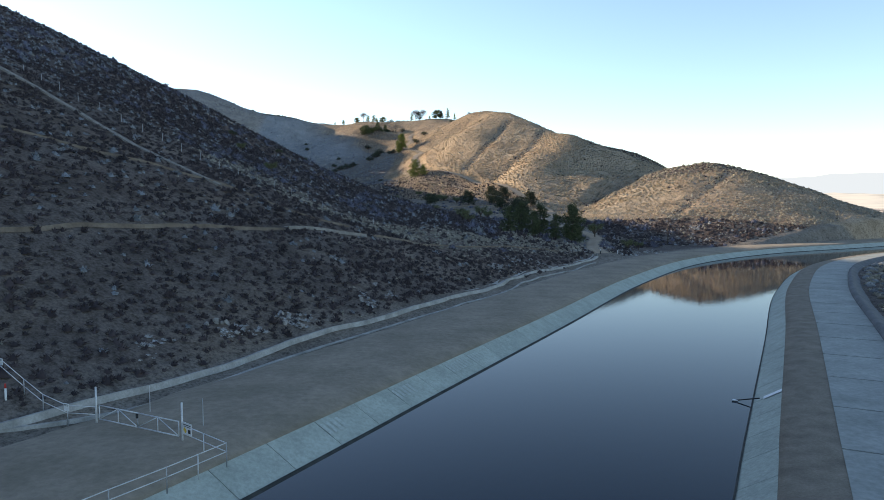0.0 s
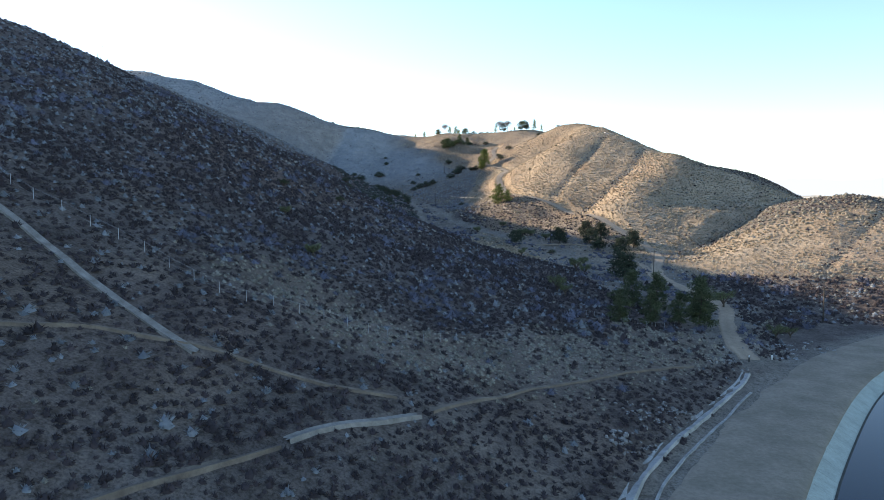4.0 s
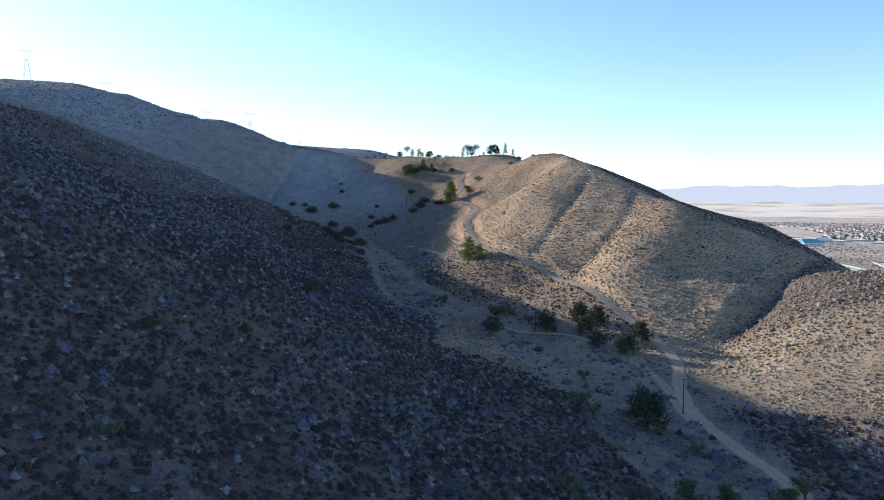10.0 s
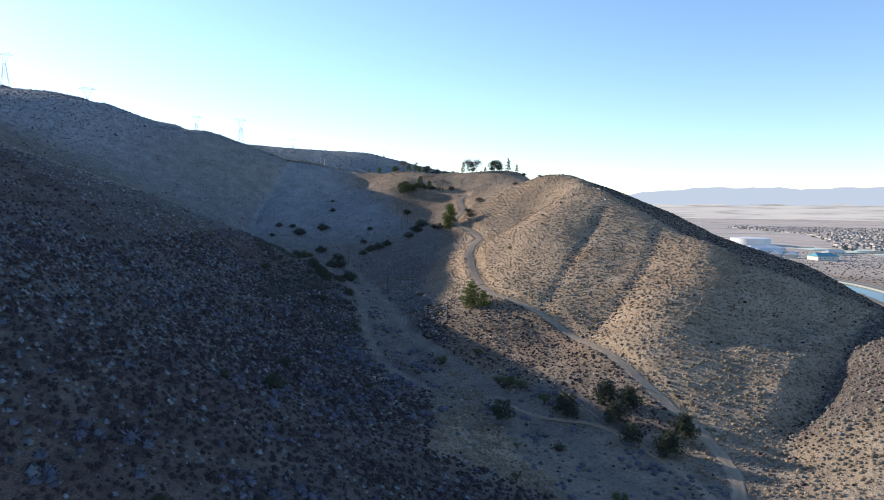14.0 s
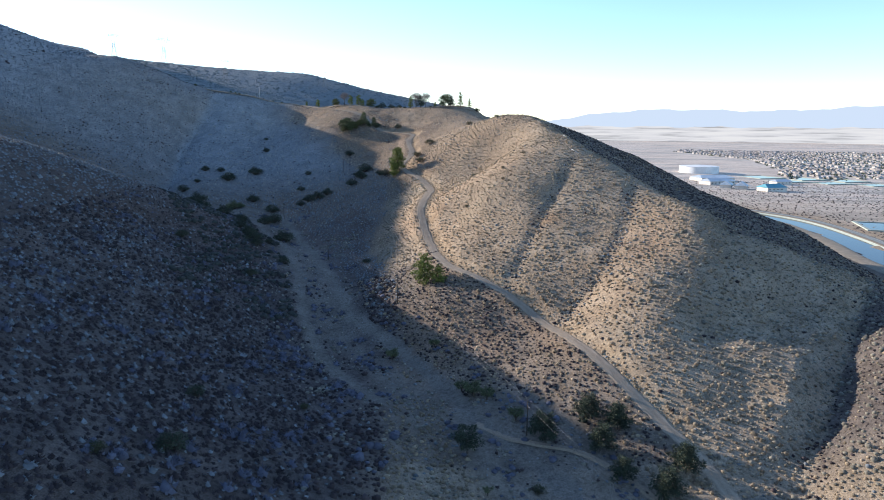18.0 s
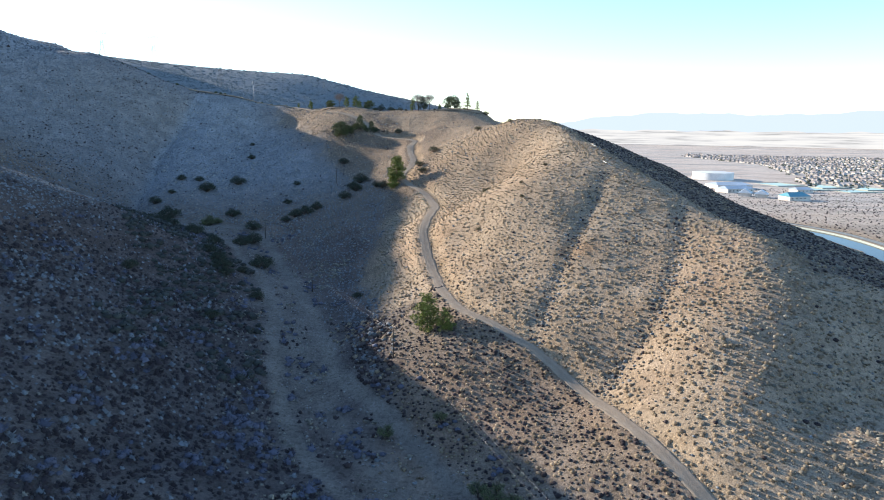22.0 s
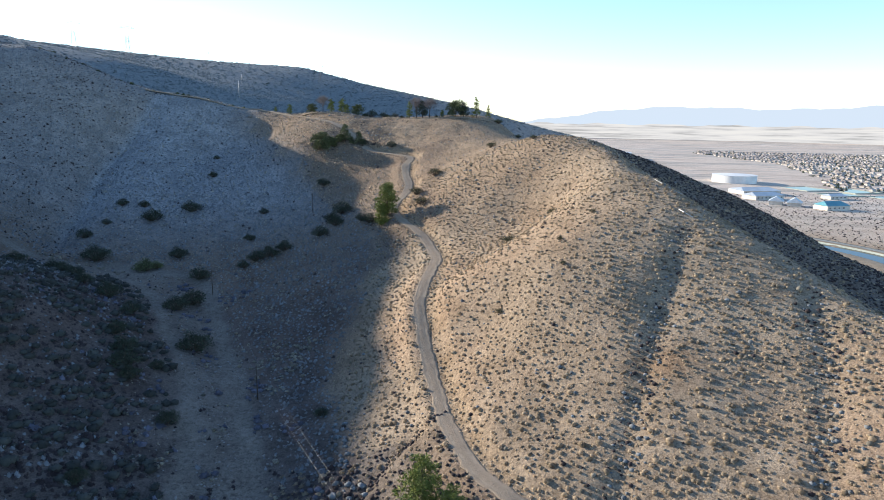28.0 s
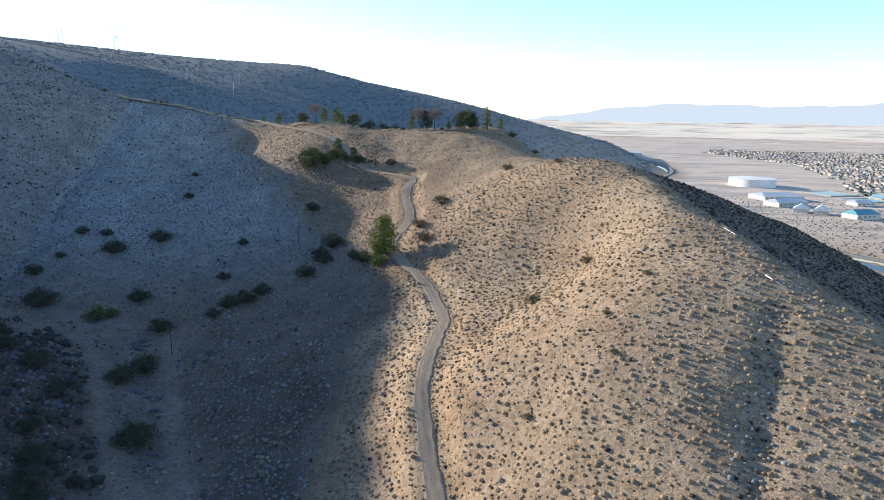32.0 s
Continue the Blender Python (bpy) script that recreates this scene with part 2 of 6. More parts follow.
# ---- land: crest, slope and valley lines of the site plan (x, y, z) ----
LAND = {
    "toe_of_left_hill": [(-144, -160, 0.6), (-88, -48, 0.6), (-48, 20, 0.6), (-28, 42, 0.6), (-18, 60, 0.5), (-10, 75, 0.5), (7, 108, 0.4), (26, 142, 0.5), (42, 178, 0.6)],
    "cut_bench": [(-60, 16, 8.0), (-30, 64, 6.6), (-9, 97, 4.5), (14, 146, 4.3), (24, 180, 3.6)],
    "lower_slope": [(-88, 16, 20.8), (-46, 72, 17.1), (-30, 78, 10.4), (-25, 94, 11.2), (-13, 112, 8.8), (-26, 147, 13.6), (-18, 150, 10.9), (-33, 190, 20.0), (-34, 238, 19.0), (-26, 318, 16.6)],
    "middle_slope": [(-36, 105, 17.6), (-58, 113, 27.2), (-79, 131, 40.0), (-61, 223, 31.2), (-45, 255, 26.4), (-69, 267, 38.4), (-42, 350, 19.2), (-81, 382, 28.0), (-72, 390, 23.2)],
    "upper_slope": [(-118, 170, 58.1), (-126, 216, 67.2), (-108, 234, 58.8), (-93, 275, 51.5), (-120, 407, 49.3), (-164, 450, 73.6), (-186, 388, 78.4), (-128, 464, 49.6), (-99, 454, 36.8)],
    "left_crest": [(-184, -120, 72.0), (-178, 48, 78.4), (-178, 152, 83.2), (-178, 214, 85.6), (-180, 260, 94.4), (-204, 320, 100.6), (-224, 376, 105.0), (-226, 430, 104.4), (-212, 460, 94.5), (-186, 480, 84.0), (-136, 504, 56.2), (-102, 516, 39.0)],
    "spur_nose": [(-161, 515, 66.4), (-148, 520, 60.4), (-150, 550, 53.0), (-158, 573, 48.5), (-130, 558, 44.2), (-120, 531, 45.2), (-98, 512, 38.6), (-106, 530, 39.6)],
    "wash": [(48, 192, 1.2), (51, 240, 2.8), (34, 272, 5.6), (11, 320, 9.2), (0, 356, 12.4), (-28, 405, 16.0), (-41, 427, 19.7), (-58, 472, 26.4), (-68, 518, 31.0), (-94, 532, 32.8), (-116, 587, 37.6), (-162, 652, 50.4), (-240, 672, 73.6)],
    "right_foot": [(78, 234, 0.4), (54, 320, 9.1), (74, 339, 13.6), (69, 386, 30.4), (26, 411, 26.4), (-16, 436, 30.4), (-45, 510, 32.8), (-42, 572, 49.6), (-68, 650, 60.5)],
    "right_flank": [(88, 359, 24.8), (50, 411, 39.6), (34, 440, 42.9), (54, 456, 52.0), (5, 469, 45.3), (34, 468, 54.4), (-2, 498, 49.6), (40, 486, 62.0), (11, 509, 64.8), (-13, 533, 56.8), (8, 570, 64.0), (27, 554, 78.4), (24, 574, 73.6), (-37, 629, 67.2)],
    "sunlit_spur": [(39, 386.5, 29.6), (58, 383, 31.6), (60, 396, 36.4), (77, 377, 30.6), (75, 402, 38.3), (94, 394.5, 31.8), (102, 373, 27.4), (112, 402, 32.6), (104, 425, 46.8), (120, 430, 46.5), (115, 388, 35.0), (87, 353, 24.4), (89.5, 454, 60.4), (77.5, 493, 68.8), (36.5, 418, 31.2), (35.4, 428, 37.0), (1, 501, 55.0), (12.5, 494, 60.0), (41, 545, 87.2), (41.5, 577, 91.0), (46.5, 535, 84.4)],
    "right_crest": [(38, 611, 97.6), (26, 620, 96.8), (24, 644, 96.0), (50, 632, 94.4), (48, 531, 84.8), (64, 507, 75.2), (85, 494, 65.6), (78, 430, 50.6), (90, 414, 43.6), (124, 434, 43.2), (114, 385, 34.8), (93, 327, 20.8), (144, 352, 35.2), (112, 314, 23.2), (178, 341, 24.8), (206, 323, 11.2)],
    "tree_ridge": [(-62, 690, 77.6), (-50, 670, 73.6), (-86, 719, 93.6), (18, 744, 104.8), (-26, 740, 105.6), (-90, 770, 108.0), (-134, 800, 109.6), (-175, 800, 116.0), (-198, 798, 119.6), (-253, 800, 135.4), (-287, 800, 147.8), (-144, 848, 91.2), (-222, 874, 94.4), (-150, 756, 83.2), (-126, 694, 66.4), (-154, 596, 40.8), (-188, 602, 45.6), (-210, 744, 93.6), (-274, 697, 99.2)],
    "far_left_ridge": [(-383, 805, 175.0), (-340, 800, 152.6), (-346, 851, 160.8), (-240, 888, 97.6), (-336, 880, 142.4), (-396, 837, 156.8), (-455, 816, 190.4), (-456, 868, 192.0), (-560, 784, 188.8), (-720, 720, 188.8), (-560, 480, 152.0), (-448, 240, 104.0)],
    "east_side": [(60, 575, 89.6), (84, 564, 79.2), (101, 613, 76.8), (117, 590, 66.4), (76, 640, 87.2), (100, 654, 76.8), (124, 650, 69.6), (148, 645, 56.8), (165, 645, 49.6), (105, 533, 64.0), (139, 480, 51.2), (157, 536, 46.4), (157, 608, 45.6), (188, 488, 24.0), (96, 744, 24.0), (216, 416, 1.6), (232, 352, 0.8), (264, 496, -0.8), (232, 624, -0.8), (240, 760, -1.6), (210, 648, 4.8), (48, 880, 14.4), (160, 880, 4.0)],
    "back_hills": [(-656, 1956, 233.6), (-392, 2240, 234.4), (-130, 2480, 179.2), (68, 2680, 142.4), (224, 2960, 0.0), (-240, 1200, 108.0), (-415, 1221, 173.6), (-525, 1300, 184.8), (-411, 1500, 164.0), (-657, 1010, 233.6), (-538, 1002, 184.0), (40, 1280, 16.0), (-48, 1760, 72.0), (-1120, 1920, 272.0), (-1200, 1200, 240.0), (-1200, 400, 176.0), (-800, 0, 128.0), (-560, -320, 96.0), (-240, -400, 48.0)],
}
KNOTS = np.array([p for line in LAND.values() for p in line])
SOFTEN = 9.0


def kernel(dx, dy):
    return np.sqrt(dx * dx + dy * dy + SOFTEN ** 2)


def solve_land():
    n = len(KNOTS)
    a = np.zeros((n + 1, n + 1))
    a[:n, :n] = kernel(KNOTS[:, None, 0] - KNOTS[None, :, 0], KNOTS[:, None, 1] - KNOTS[None, :, 1])
    a[:n, :n] -= np.eye(n) * 1.5
    a[:n, n] = a[n, :n] = 1
    return np.linalg.solve(a, np.append(KNOTS[:, 2], 0.0))


WEIGHTS = solve_land()


def hill(x, y):
    """Height of the bare hills at arrays x, y."""
    out = np.full(np.shape(x), WEIGHTS[-1])
    for (kx, ky, _), w in zip(KNOTS, WEIGHTS[:-1]):
        out = out + w * kernel(x - kx, y - ky)
    return out


def along(line, x, y):
    """Distance from (x, y) to a polyline of (px, py, ...), and the polyline's other values at the nearest place."""
    line = np.asarray(line, float)
    best = np.full(np.shape(x), 1e9)
    vals = [np.zeros(np.shape(x)) for _ in range(line.shape[1] - 2)]
    side = np.zeros(np.shape(x))
    for a, b in zip(line[:-1], line[1:]):
        d = b[:2] - a[:2]
        ll = d @ d
        s = np.clip(((x - a[0]) * d[0] + (y - a[1]) * d[1]) / ll, 0, 1)
        ex, ey = x - a[0] - s * d[0], y - a[1] - s * d[1]
        dist = np.hypot(ex, ey)
        near = dist < best
        best = np.where(near, dist, best)
        side = np.where(near, np.sign(d[1] * ex - d[0] * ey), side)
        for i in range(len(vals)):
            vals[i] = np.where(near, a[i + 2] + s * (b[i + 2] - a[i + 2]), vals[i])
    return best, side, vals


def smooth(line, steps=8):
    """A Catmull-Rom curve through the points of a polyline."""
    p = np.asarray(line, float)
    p = np.vstack([2 * p[0] - p[1], p, 2 * p[-1] - p[-2]])
    out = []
    for i in range(1, len(p) - 2):
        for k in range(steps):
            t = k / steps
            out.append(0.5 * (2 * p[i] + (p[i + 1] - p[i - 1]) * t + (2 * p[i - 1] - 5 * p[i] + 4 * p[i + 1] - p[i + 2]) * t * t
                              + (3 * p[i] - p[i - 1] - 3 * p[i + 1] + p[i + 2]) * t ** 3))
    return np.array(out + [p[-2]])


def step(a, b, v):
    t = np.clip((v - a) / (b - a), 0, 1)
    return t * t * (3 - 2 * t)


def wobble(x, y, size, seed=0.0):
    """Soft relief without any pattern, about -1 to 1."""
    x, y = x / size, y / size
    s = seed * 1.7
    return (np.sin(x * 1.9 + 1.3 * np.sin(y * 1.1 + s) + s) + np.sin(y * 2.3 + 1.7 * np.sin(x * 0.9 - s) + 2 * s)
            + 0.7 * np.sin((x + y) * 3.1 + 1.9 * np.sin((x - y) * 1.7 + s)) + 0.5 * np.sin((x - 1.4 * y) * 4.7 + 2.1 * np.sin((x + y) * 2.3 - s))) / 3.2


CANAL = smooth([(-150, -235), (-72, -104), (-32, -30), (2.3, 35), (9.6, 49), (27, 82), (50, 126), (78, 169), (114, 203), (160, 231), (215, 270),
                (262, 340), (285, 440), (293, 540), (306, 640), (330, 740), (338, 850), (300, 940), (235, 1030), (205, 1150), (215, 1320), (280, 1500),
                (400, 1680), (462, 1850), (478, 2040), (455, 2400), (425, 2800)], 6)


def plain(x, y):
    """Height of the valley plain east of the canal."""
    d, side, _ = along(CANAL, x, y)
    return -0.3 - np.where(side > 0, 14 * step(30, 900, d), 0) + 0.25 * wobble(x, y, 22)


CREST = smooth([(40, 628), (44, 602), (46, 580), (48, 558), (53, 531), (63, 511), (74, 490), (84, 462), (83, 445), (76, 425), (68, 405), (62, 390), (56, 377), (51, 366)], 5)


def base_height(x, y):
    d, side, _ = along(CREST, x, y)
    fall = np.where(side > 0, -d, d)
    ends = step(358, 385, y) * (1 - step(585, 625, y))
    crease = ends * (0.9 * np.exp(-(d / 13) ** 2) - np.where(fall > 0, (1.0 + 2.4 * step(430, 465, y) + 1.2 * step(470, 510, y)) * (fall / 24) ** 2 * np.exp(2 - 2 * fall / 24), 0))
    d, side, _ = along(CANAL, x, y)
    h = hill(x, y) + crease + 0.9 * wobble(x, y, 31) + 0.35 * wobble(x, y, 9, 2) + 0.12 * wobble(x, y, 2.7, 4)
    low = plain(x, y)
    east = step(-26, 10, d * side)
    h = h * (1 - east) + low * east
    m = h - low
    return low + np.where(m > 0, m, 0) + 0.0 * m


# ---- roads, wash and gullies on the hills ----
RAVINE = smooth([(-203, 790), (-205, 772), (-209, 750), (-210, 726), (-207, 705), (-202, 680), (-200, 660), (-195, 640), (-178, 622)], 5)
ROAD = smooth([(43, 179), (44, 192), (49, 215), (55, 240), (49, 262), (46, 282), (48, 302), (53, 322), (50, 341), (40, 365), (31, 390), (24, 410), (15, 425), (4, 439),
               (-7, 453), (-13, 472), (-17, 495), (-20, 516), (-21, 530), (-18, 548), (-16, 562), (-21, 586), (-30, 606), (-35, 622), (-29, 638),
               (-31, 655), (-32, 670), (-31, 682), (-54, 702), (-66, 720), (-83, 743), (-108, 772), (-132, 800), (-160, 830)], 5)
WASH = smooth([(36, 296), (22, 322), (10, 347), (-3, 366), (-24, 408), (-45, 438), (-62, 482), (-76, 517), (-88, 545), (-97, 566), (-108, 591), (-124, 604), (-150, 609)], 5)
SIDE_WASH = smooth([(-30, 372), (-48, 398), (-62, 432), (-72, 472), (-85, 508), (-102, 538), (-118, 565), (-133, 586), (-156, 602), (-192, 611), (-235, 627)], 5)
GULLIES = [smooth(g, 4) for g in (
    [(50, 508), (46, 499), (35, 479), (25, 458), (19, 445), (12, 430)],
    [(72, 482), (69, 472), (60, 450), (45, 426), (36, 418), (28, 410)],
    [(142, 424), (130, 408), (117, 391), (105, 376), (94, 362), (83, 347), (70, 331)],
    [(142, 330), (134, 319), (112, 293), (98, 276)],
    [(-14, 476), (-25, 466), (-31, 456), (-40, 447)],
    [(44, 558), (34, 566), (24, 565), (10, 552), (-4, 543), (-14, 537)])]


PALE_BAND = [(-36, 139), (-18, 135), (-4, 144), (6, 156), (18, 167), (30, 180)]
FLOOR = smooth([(6, 356, 20), (14, 338, 20), (28, 312, 22), (35, 285, 21), (38, 262, 21), (40, 240, 19), (42, 218, 14), (45, 200, 9)], 4)


def sandy_floor(x, y):
    """How far a place lies on the open sandy floor of the valley, 0 to 1."""
    d, _, (half,) = along(FLOOR, x, y)
    return 1 - step(0.72, 1.02, d / half + 0.16 * wobble(x, y, 14, 2))


def open_upper(x, y):
    """The drier, reddish part of the upper slope round the track, 0 to 1."""
    return step(-22, 16, x + 62 + 0.6 * (y - 650) + 5 * wobble(x, y, 14, 6)) * step(575, 605, y + 10 * wobble(x, y, 20, 3)) * (1 - step(775, 815, y)) * (1 - step(50, 70, x))


def road_height():
    h = base_height(ROAD[:, 0], ROAD[:, 1])
    for _ in range(4):
        h[1:-1] = (h[:-2] + 2 * h[1:-1] + h[2:]) / 4
    return h


ROAD = np.column_stack([ROAD, road_height()])


def height(x, y):
    """Height of the finished ground."""
    x, y = np.asarray(x, float), np.asarray(y, float)
    h = base_height(x, y)
    for i, g in enumerate(GULLIES):
        d, _, _ = along(g, x, y)
        deep = 1.5 + 0.4 * step(334, 362, y) if i == 2 else (0.9, 0.9, 0, 0.5, 0.9, 2.6)[i]
        h = h - deep * np.exp(-(d / (3.0, 3.6, 5, 2.0, 1.1, 8.0)[i]) ** 2)
    d, side, _ = along(GULLIES[2], x, y)
    h = h - 4.4 * np.clip(1 - d / np.where(side < 0, 27.0, 10.0), 0, 1) * step(336, 352, y) * (1 - step(392, 412, y))
    d, side, _ = along(RAVINE, x, y)
    h = h - 14.0 * step(800, 745, y) * step(612, 650, y) * np.clip(1 - d / np.where(side > 0, 34.0, 26.0), 0, 1) ** 1.6
    d, _, _ = along(WASH, x, y)
    h = h - 0.5 * np.exp(-(d / 4) ** 2)
    d, _, (rz,) = along(ROAD, x, y)
    near = 1 - step(2.6, 7.0, d)
    h = h * (1 - near) + (rz - 0.12) * near
    d, side, _ = along(CANAL, x, y)
    h = np.where(d < 26, np.where(d < 16, -3.6, h * step(23, 26, d) + (1 - step(23, 26, d)) * -0.4), h)
    return h


def graded(lo, hi, fine, far_lo, far_hi, grow=1.16):
    mid = list(np.arange(lo, hi + 0.1, fine))
    for sign, end in ((1, far_hi), (-1, far_lo)):
        s = fine
        while (mid[-1] < end) if sign > 0 else (mid[0] > end):
            s *= grow
            mid.append(mid[-1] + s) if sign > 0 else mid.insert(0, mid[0] - s)
    return np.array(mid)


FIELD = {}


def sample(key, x, y):
    """A value of the ground's grid between its points: z, or the signed distance from canal, wash, side_wash or road."""
    xs, ys, grid = FIELD["x"], FIELD["y"], FIELD[key]
    x, y = np.asarray(x, float), np.asarray(y, float)
    i, j = np.clip(np.searchsorted(xs, x) - 1, 0, len(xs) - 2), np.clip(np.searchsorted(ys, y) - 1, 0, len(ys) - 2)
    u, v = np.clip((x - xs[i]) / (xs[i + 1] - xs[i]), 0, 1), np.clip((y - ys[j]) / (ys[j + 1] - ys[j]), 0, 1)
    return (grid[j, i] * (1 - u) + grid[j, i + 1] * u) * (1 - v) + (grid[j + 1, i] * (1 - u) + grid[j + 1, i + 1] * u) * v


def build_ground():
    xs, ys = graded(-215, 190, 1.8, -3500, 4300), graded(5, 735, 1.8, -2500, 4500)
    gx, gy = np.meshgrid(xs, ys)
    gz = height(gx, gy)
    me = raw_mesh("ground", np.stack([gx, gy, gz], -1).reshape(-1, 3), grid_faces(len(ys), len(xs)), SOIL, True)
    x, y = gx.ravel(), gy.ravel()
    dc, side, _ = along(CANAL, x, y)
    (dw, sw, _), (ds, ss, _), (dr, sr, _) = along(WASH, x, y), along(SIDE_WASH, x, y), along(ROAD, x, y)
    FIELD.update({"x": xs, "y": ys, "z": gz}, **{k: v.reshape(gx.shape) for k, v in (("canal", dc * side), ("wash", dw * sw), ("side_wash", ds * ss), ("road", dr * sr))})
    fade = 1.6 * wobble(x, y, 7)
    wash = np.maximum(1 - step(2.0, 4.5, dw + fade), 1 - step(1.6, 4.0, ds + fade))
    between = (1 - step(8, 24, np.maximum(dw, ds))) * (0.85 - 0.1 * step(450, 500, y))
    wash = np.maximum(wash, between)
    wash = np.maximum(wash, 0.9 * (1 - step(4, 13, dr + 2 * fade)) * (y < 330))
    wash = np.maximum(wash, 0.65 * sandy_floor(x, y))
    wash = np.maximum(wash, (1 - step(27, 33, dc + 0.5 * fade)) * (side < 0) * (y < 260))
    wash = np.maximum(wash, 1 - step(7, 15, np.hypot(x - 46, y - 187) + fade))
    # Straw edge follows the shadow line, so the soil tone adds to the shade.
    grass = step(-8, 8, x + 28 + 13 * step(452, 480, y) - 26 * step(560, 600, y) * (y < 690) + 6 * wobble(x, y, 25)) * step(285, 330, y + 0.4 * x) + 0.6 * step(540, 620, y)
    rim = np.where(side > 0, step(24, 60, dc), 0)
    cut = (1 - step(3.0, 6.5, dr + fade)) * step(1.5, 3, dr) * (sr > 0) * step(335, 350, y)
    grass = np.maximum(grass, (0.03 + 0.12 * step(0.0, 0.55, wobble(x, y, 16, 5) + 0.4 * wobble(x, y, 5, 1))) * (dc < 120 + 6 * wobble(x, y, 9)) * (side < 0) * (y < 150 + 20 * wobble(x, y, 30, 8)))
    grass = np.maximum(grass, 0.22 * (1 - step(5, 20, along(PALE_BAND, x, y)[0] + 4 * wobble(x, y, 8, 4))))
    # East of the crest, shade is put into the ground as dark soil.
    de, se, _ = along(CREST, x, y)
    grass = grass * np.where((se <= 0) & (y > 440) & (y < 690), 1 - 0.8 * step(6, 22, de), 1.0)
    # Mask of the back slopes that take the hazy scrub tone.
    hazed_slope = np.maximum(step(610, 690, y) * np.where(sw > 0, step(2, 10, dw), 1.0) * step(-30, -48, x) * np.where((sw < 0) & (y < 600), 0, 1), step(700, 780, y) * step(20, -40, x))
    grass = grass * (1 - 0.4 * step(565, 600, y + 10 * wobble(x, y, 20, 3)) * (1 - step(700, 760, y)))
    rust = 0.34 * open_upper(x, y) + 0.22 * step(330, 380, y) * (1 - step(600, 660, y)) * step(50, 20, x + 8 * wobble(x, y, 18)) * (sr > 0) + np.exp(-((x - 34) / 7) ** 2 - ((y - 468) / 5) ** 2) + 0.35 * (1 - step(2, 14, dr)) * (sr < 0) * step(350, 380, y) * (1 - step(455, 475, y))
    # Last factor darkens the soil of the spur's flank to imitate its shade.
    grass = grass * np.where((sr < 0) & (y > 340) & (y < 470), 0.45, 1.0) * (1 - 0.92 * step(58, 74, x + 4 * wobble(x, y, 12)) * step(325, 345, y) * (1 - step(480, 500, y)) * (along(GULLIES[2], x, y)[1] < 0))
    # Shade of the ravine's far face is put into a darker ground tone.
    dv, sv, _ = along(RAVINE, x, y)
    hazed_slope = hazed_slope * np.where((sv > 0) & (y > 600) & (y < 815), 1 - 0.5 * step(0, 6, dv) * (1 - 0.6 * step(60, 150, dv)), 1.0)
    leafy = step(840, 900, y) * (side < 0)
    for key, val in (("wash", wash), ("rust", rust), ("cut", cut), ("scrub", ((0.72 + 0.15 * step(-150, -230, x)) * hazed_slope * (1 - 0.5 * step(800, 850, y))) * (side < 0) * (1 - open_upper(x, y))), ("grass", np.clip(grass, 0, 1)), ("chaparral", 0.85 * leafy), ("plain", rim * step(700, 1500, y + 0.5 * x + 120 * wobble(x, y, 160)))):
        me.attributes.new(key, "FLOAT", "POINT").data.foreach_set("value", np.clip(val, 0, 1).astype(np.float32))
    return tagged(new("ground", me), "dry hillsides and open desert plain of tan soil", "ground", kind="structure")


build_ground()


# ---- canal ----
def offset_line(line, off):
    d = np.gradient(line[:, :2], axis=0)
    d /= np.linalg.norm(d, axis=1)[:, None]
    return line[:, :2] + off * np.column_stack([d[:, 1], -d[:, 0]])


def resample(line, gap):
    seg = np.hypot(*np.diff(line[:, :2], axis=0).T)
    s = np.concatenate([[0], np.cumsum(seg)])
    at = np.arange(0, s[-1], gap)
    return np.column_stack([np.interp(at, s, line[:, i]) for i in range(line.shape[1])])


def sweep(name, line, profile, material, shade_smooth=True, ripple=0.0):
    """A strip along a line; profile: (offset to the right, height) from left to right."""
    cols = []
    for o, z in profile:
        p = offset_line(line, o)
        w = ripple * wobble(p[:, 0], p[:, 1], 2.5) if ripple else 0
        cols.append(np.column_stack([p, z + w + np.zeros(len(p))]))
    v = np.stack(cols, 1)
    return raw_mesh(name, v.reshape(-1, 3), grid_faces(len(line), len(profile))[:, ::-1], material, shade_smooth)


COURSE = resample(CANAL, 4.6)
RIGHT_BANK = offset_line(CANAL, (0.33 + 0.7 * step(80, 170, CANAL[:, 1]))[:, None])
RIGHT_COURSE = resample(RIGHT_BANK, 4.6)
tagged(new("water", sweep("water", COURSE, [(-12.2, -1.75), (-4, -1.75), (4, -1.75), (14.0, -1.75)], WATER)), "still dark blue canal water reflecting sky", "water", kind="structure")
tagged(new("road_canal", sweep("road_canal", resample(CANAL, 2.0), [(-28, -0.5), (-25, 0.03), (-22, 0.09), (-18, 0.07), (-15, 0.0), (-14.2, -0.25), (-13.75, -0.42), (-13.7, -1.2)], DIRT, ripple=0.04)),
       "packed tan dirt service road beside the canal", "road", kind="structure")
tagged(new("bank_strip", sweep("bank_strip", resample(RIGHT_BANK, 2.0), [(13.7, -1.2), (13.75, -0.42), (14.4, -0.2), (15.4, 0.0), (17.2, 0.02)], GRAVEL, ripple=0.03)),
       "strip of dark gravel between lining and paved road", "verge", kind="structure")
BERM = surface("asphalt_berm", (0.07, 0.075, 0.08), (0.12, 0.125, 0.13), 2.0, 0.8, 0.3)
tagged(new("berm", sweep("berm", resample(RIGHT_BANK, 2.0), [(22.7, -0.3), (22.8, 0.2), (23.0, 0.5), (23.3, 0.6), (23.65, 0.5), (24.0, 0.15), (25.2, -0.5)], BERM)),
       "low rounded dark asphalt berm along the paved road", "kerb", kind="structure")


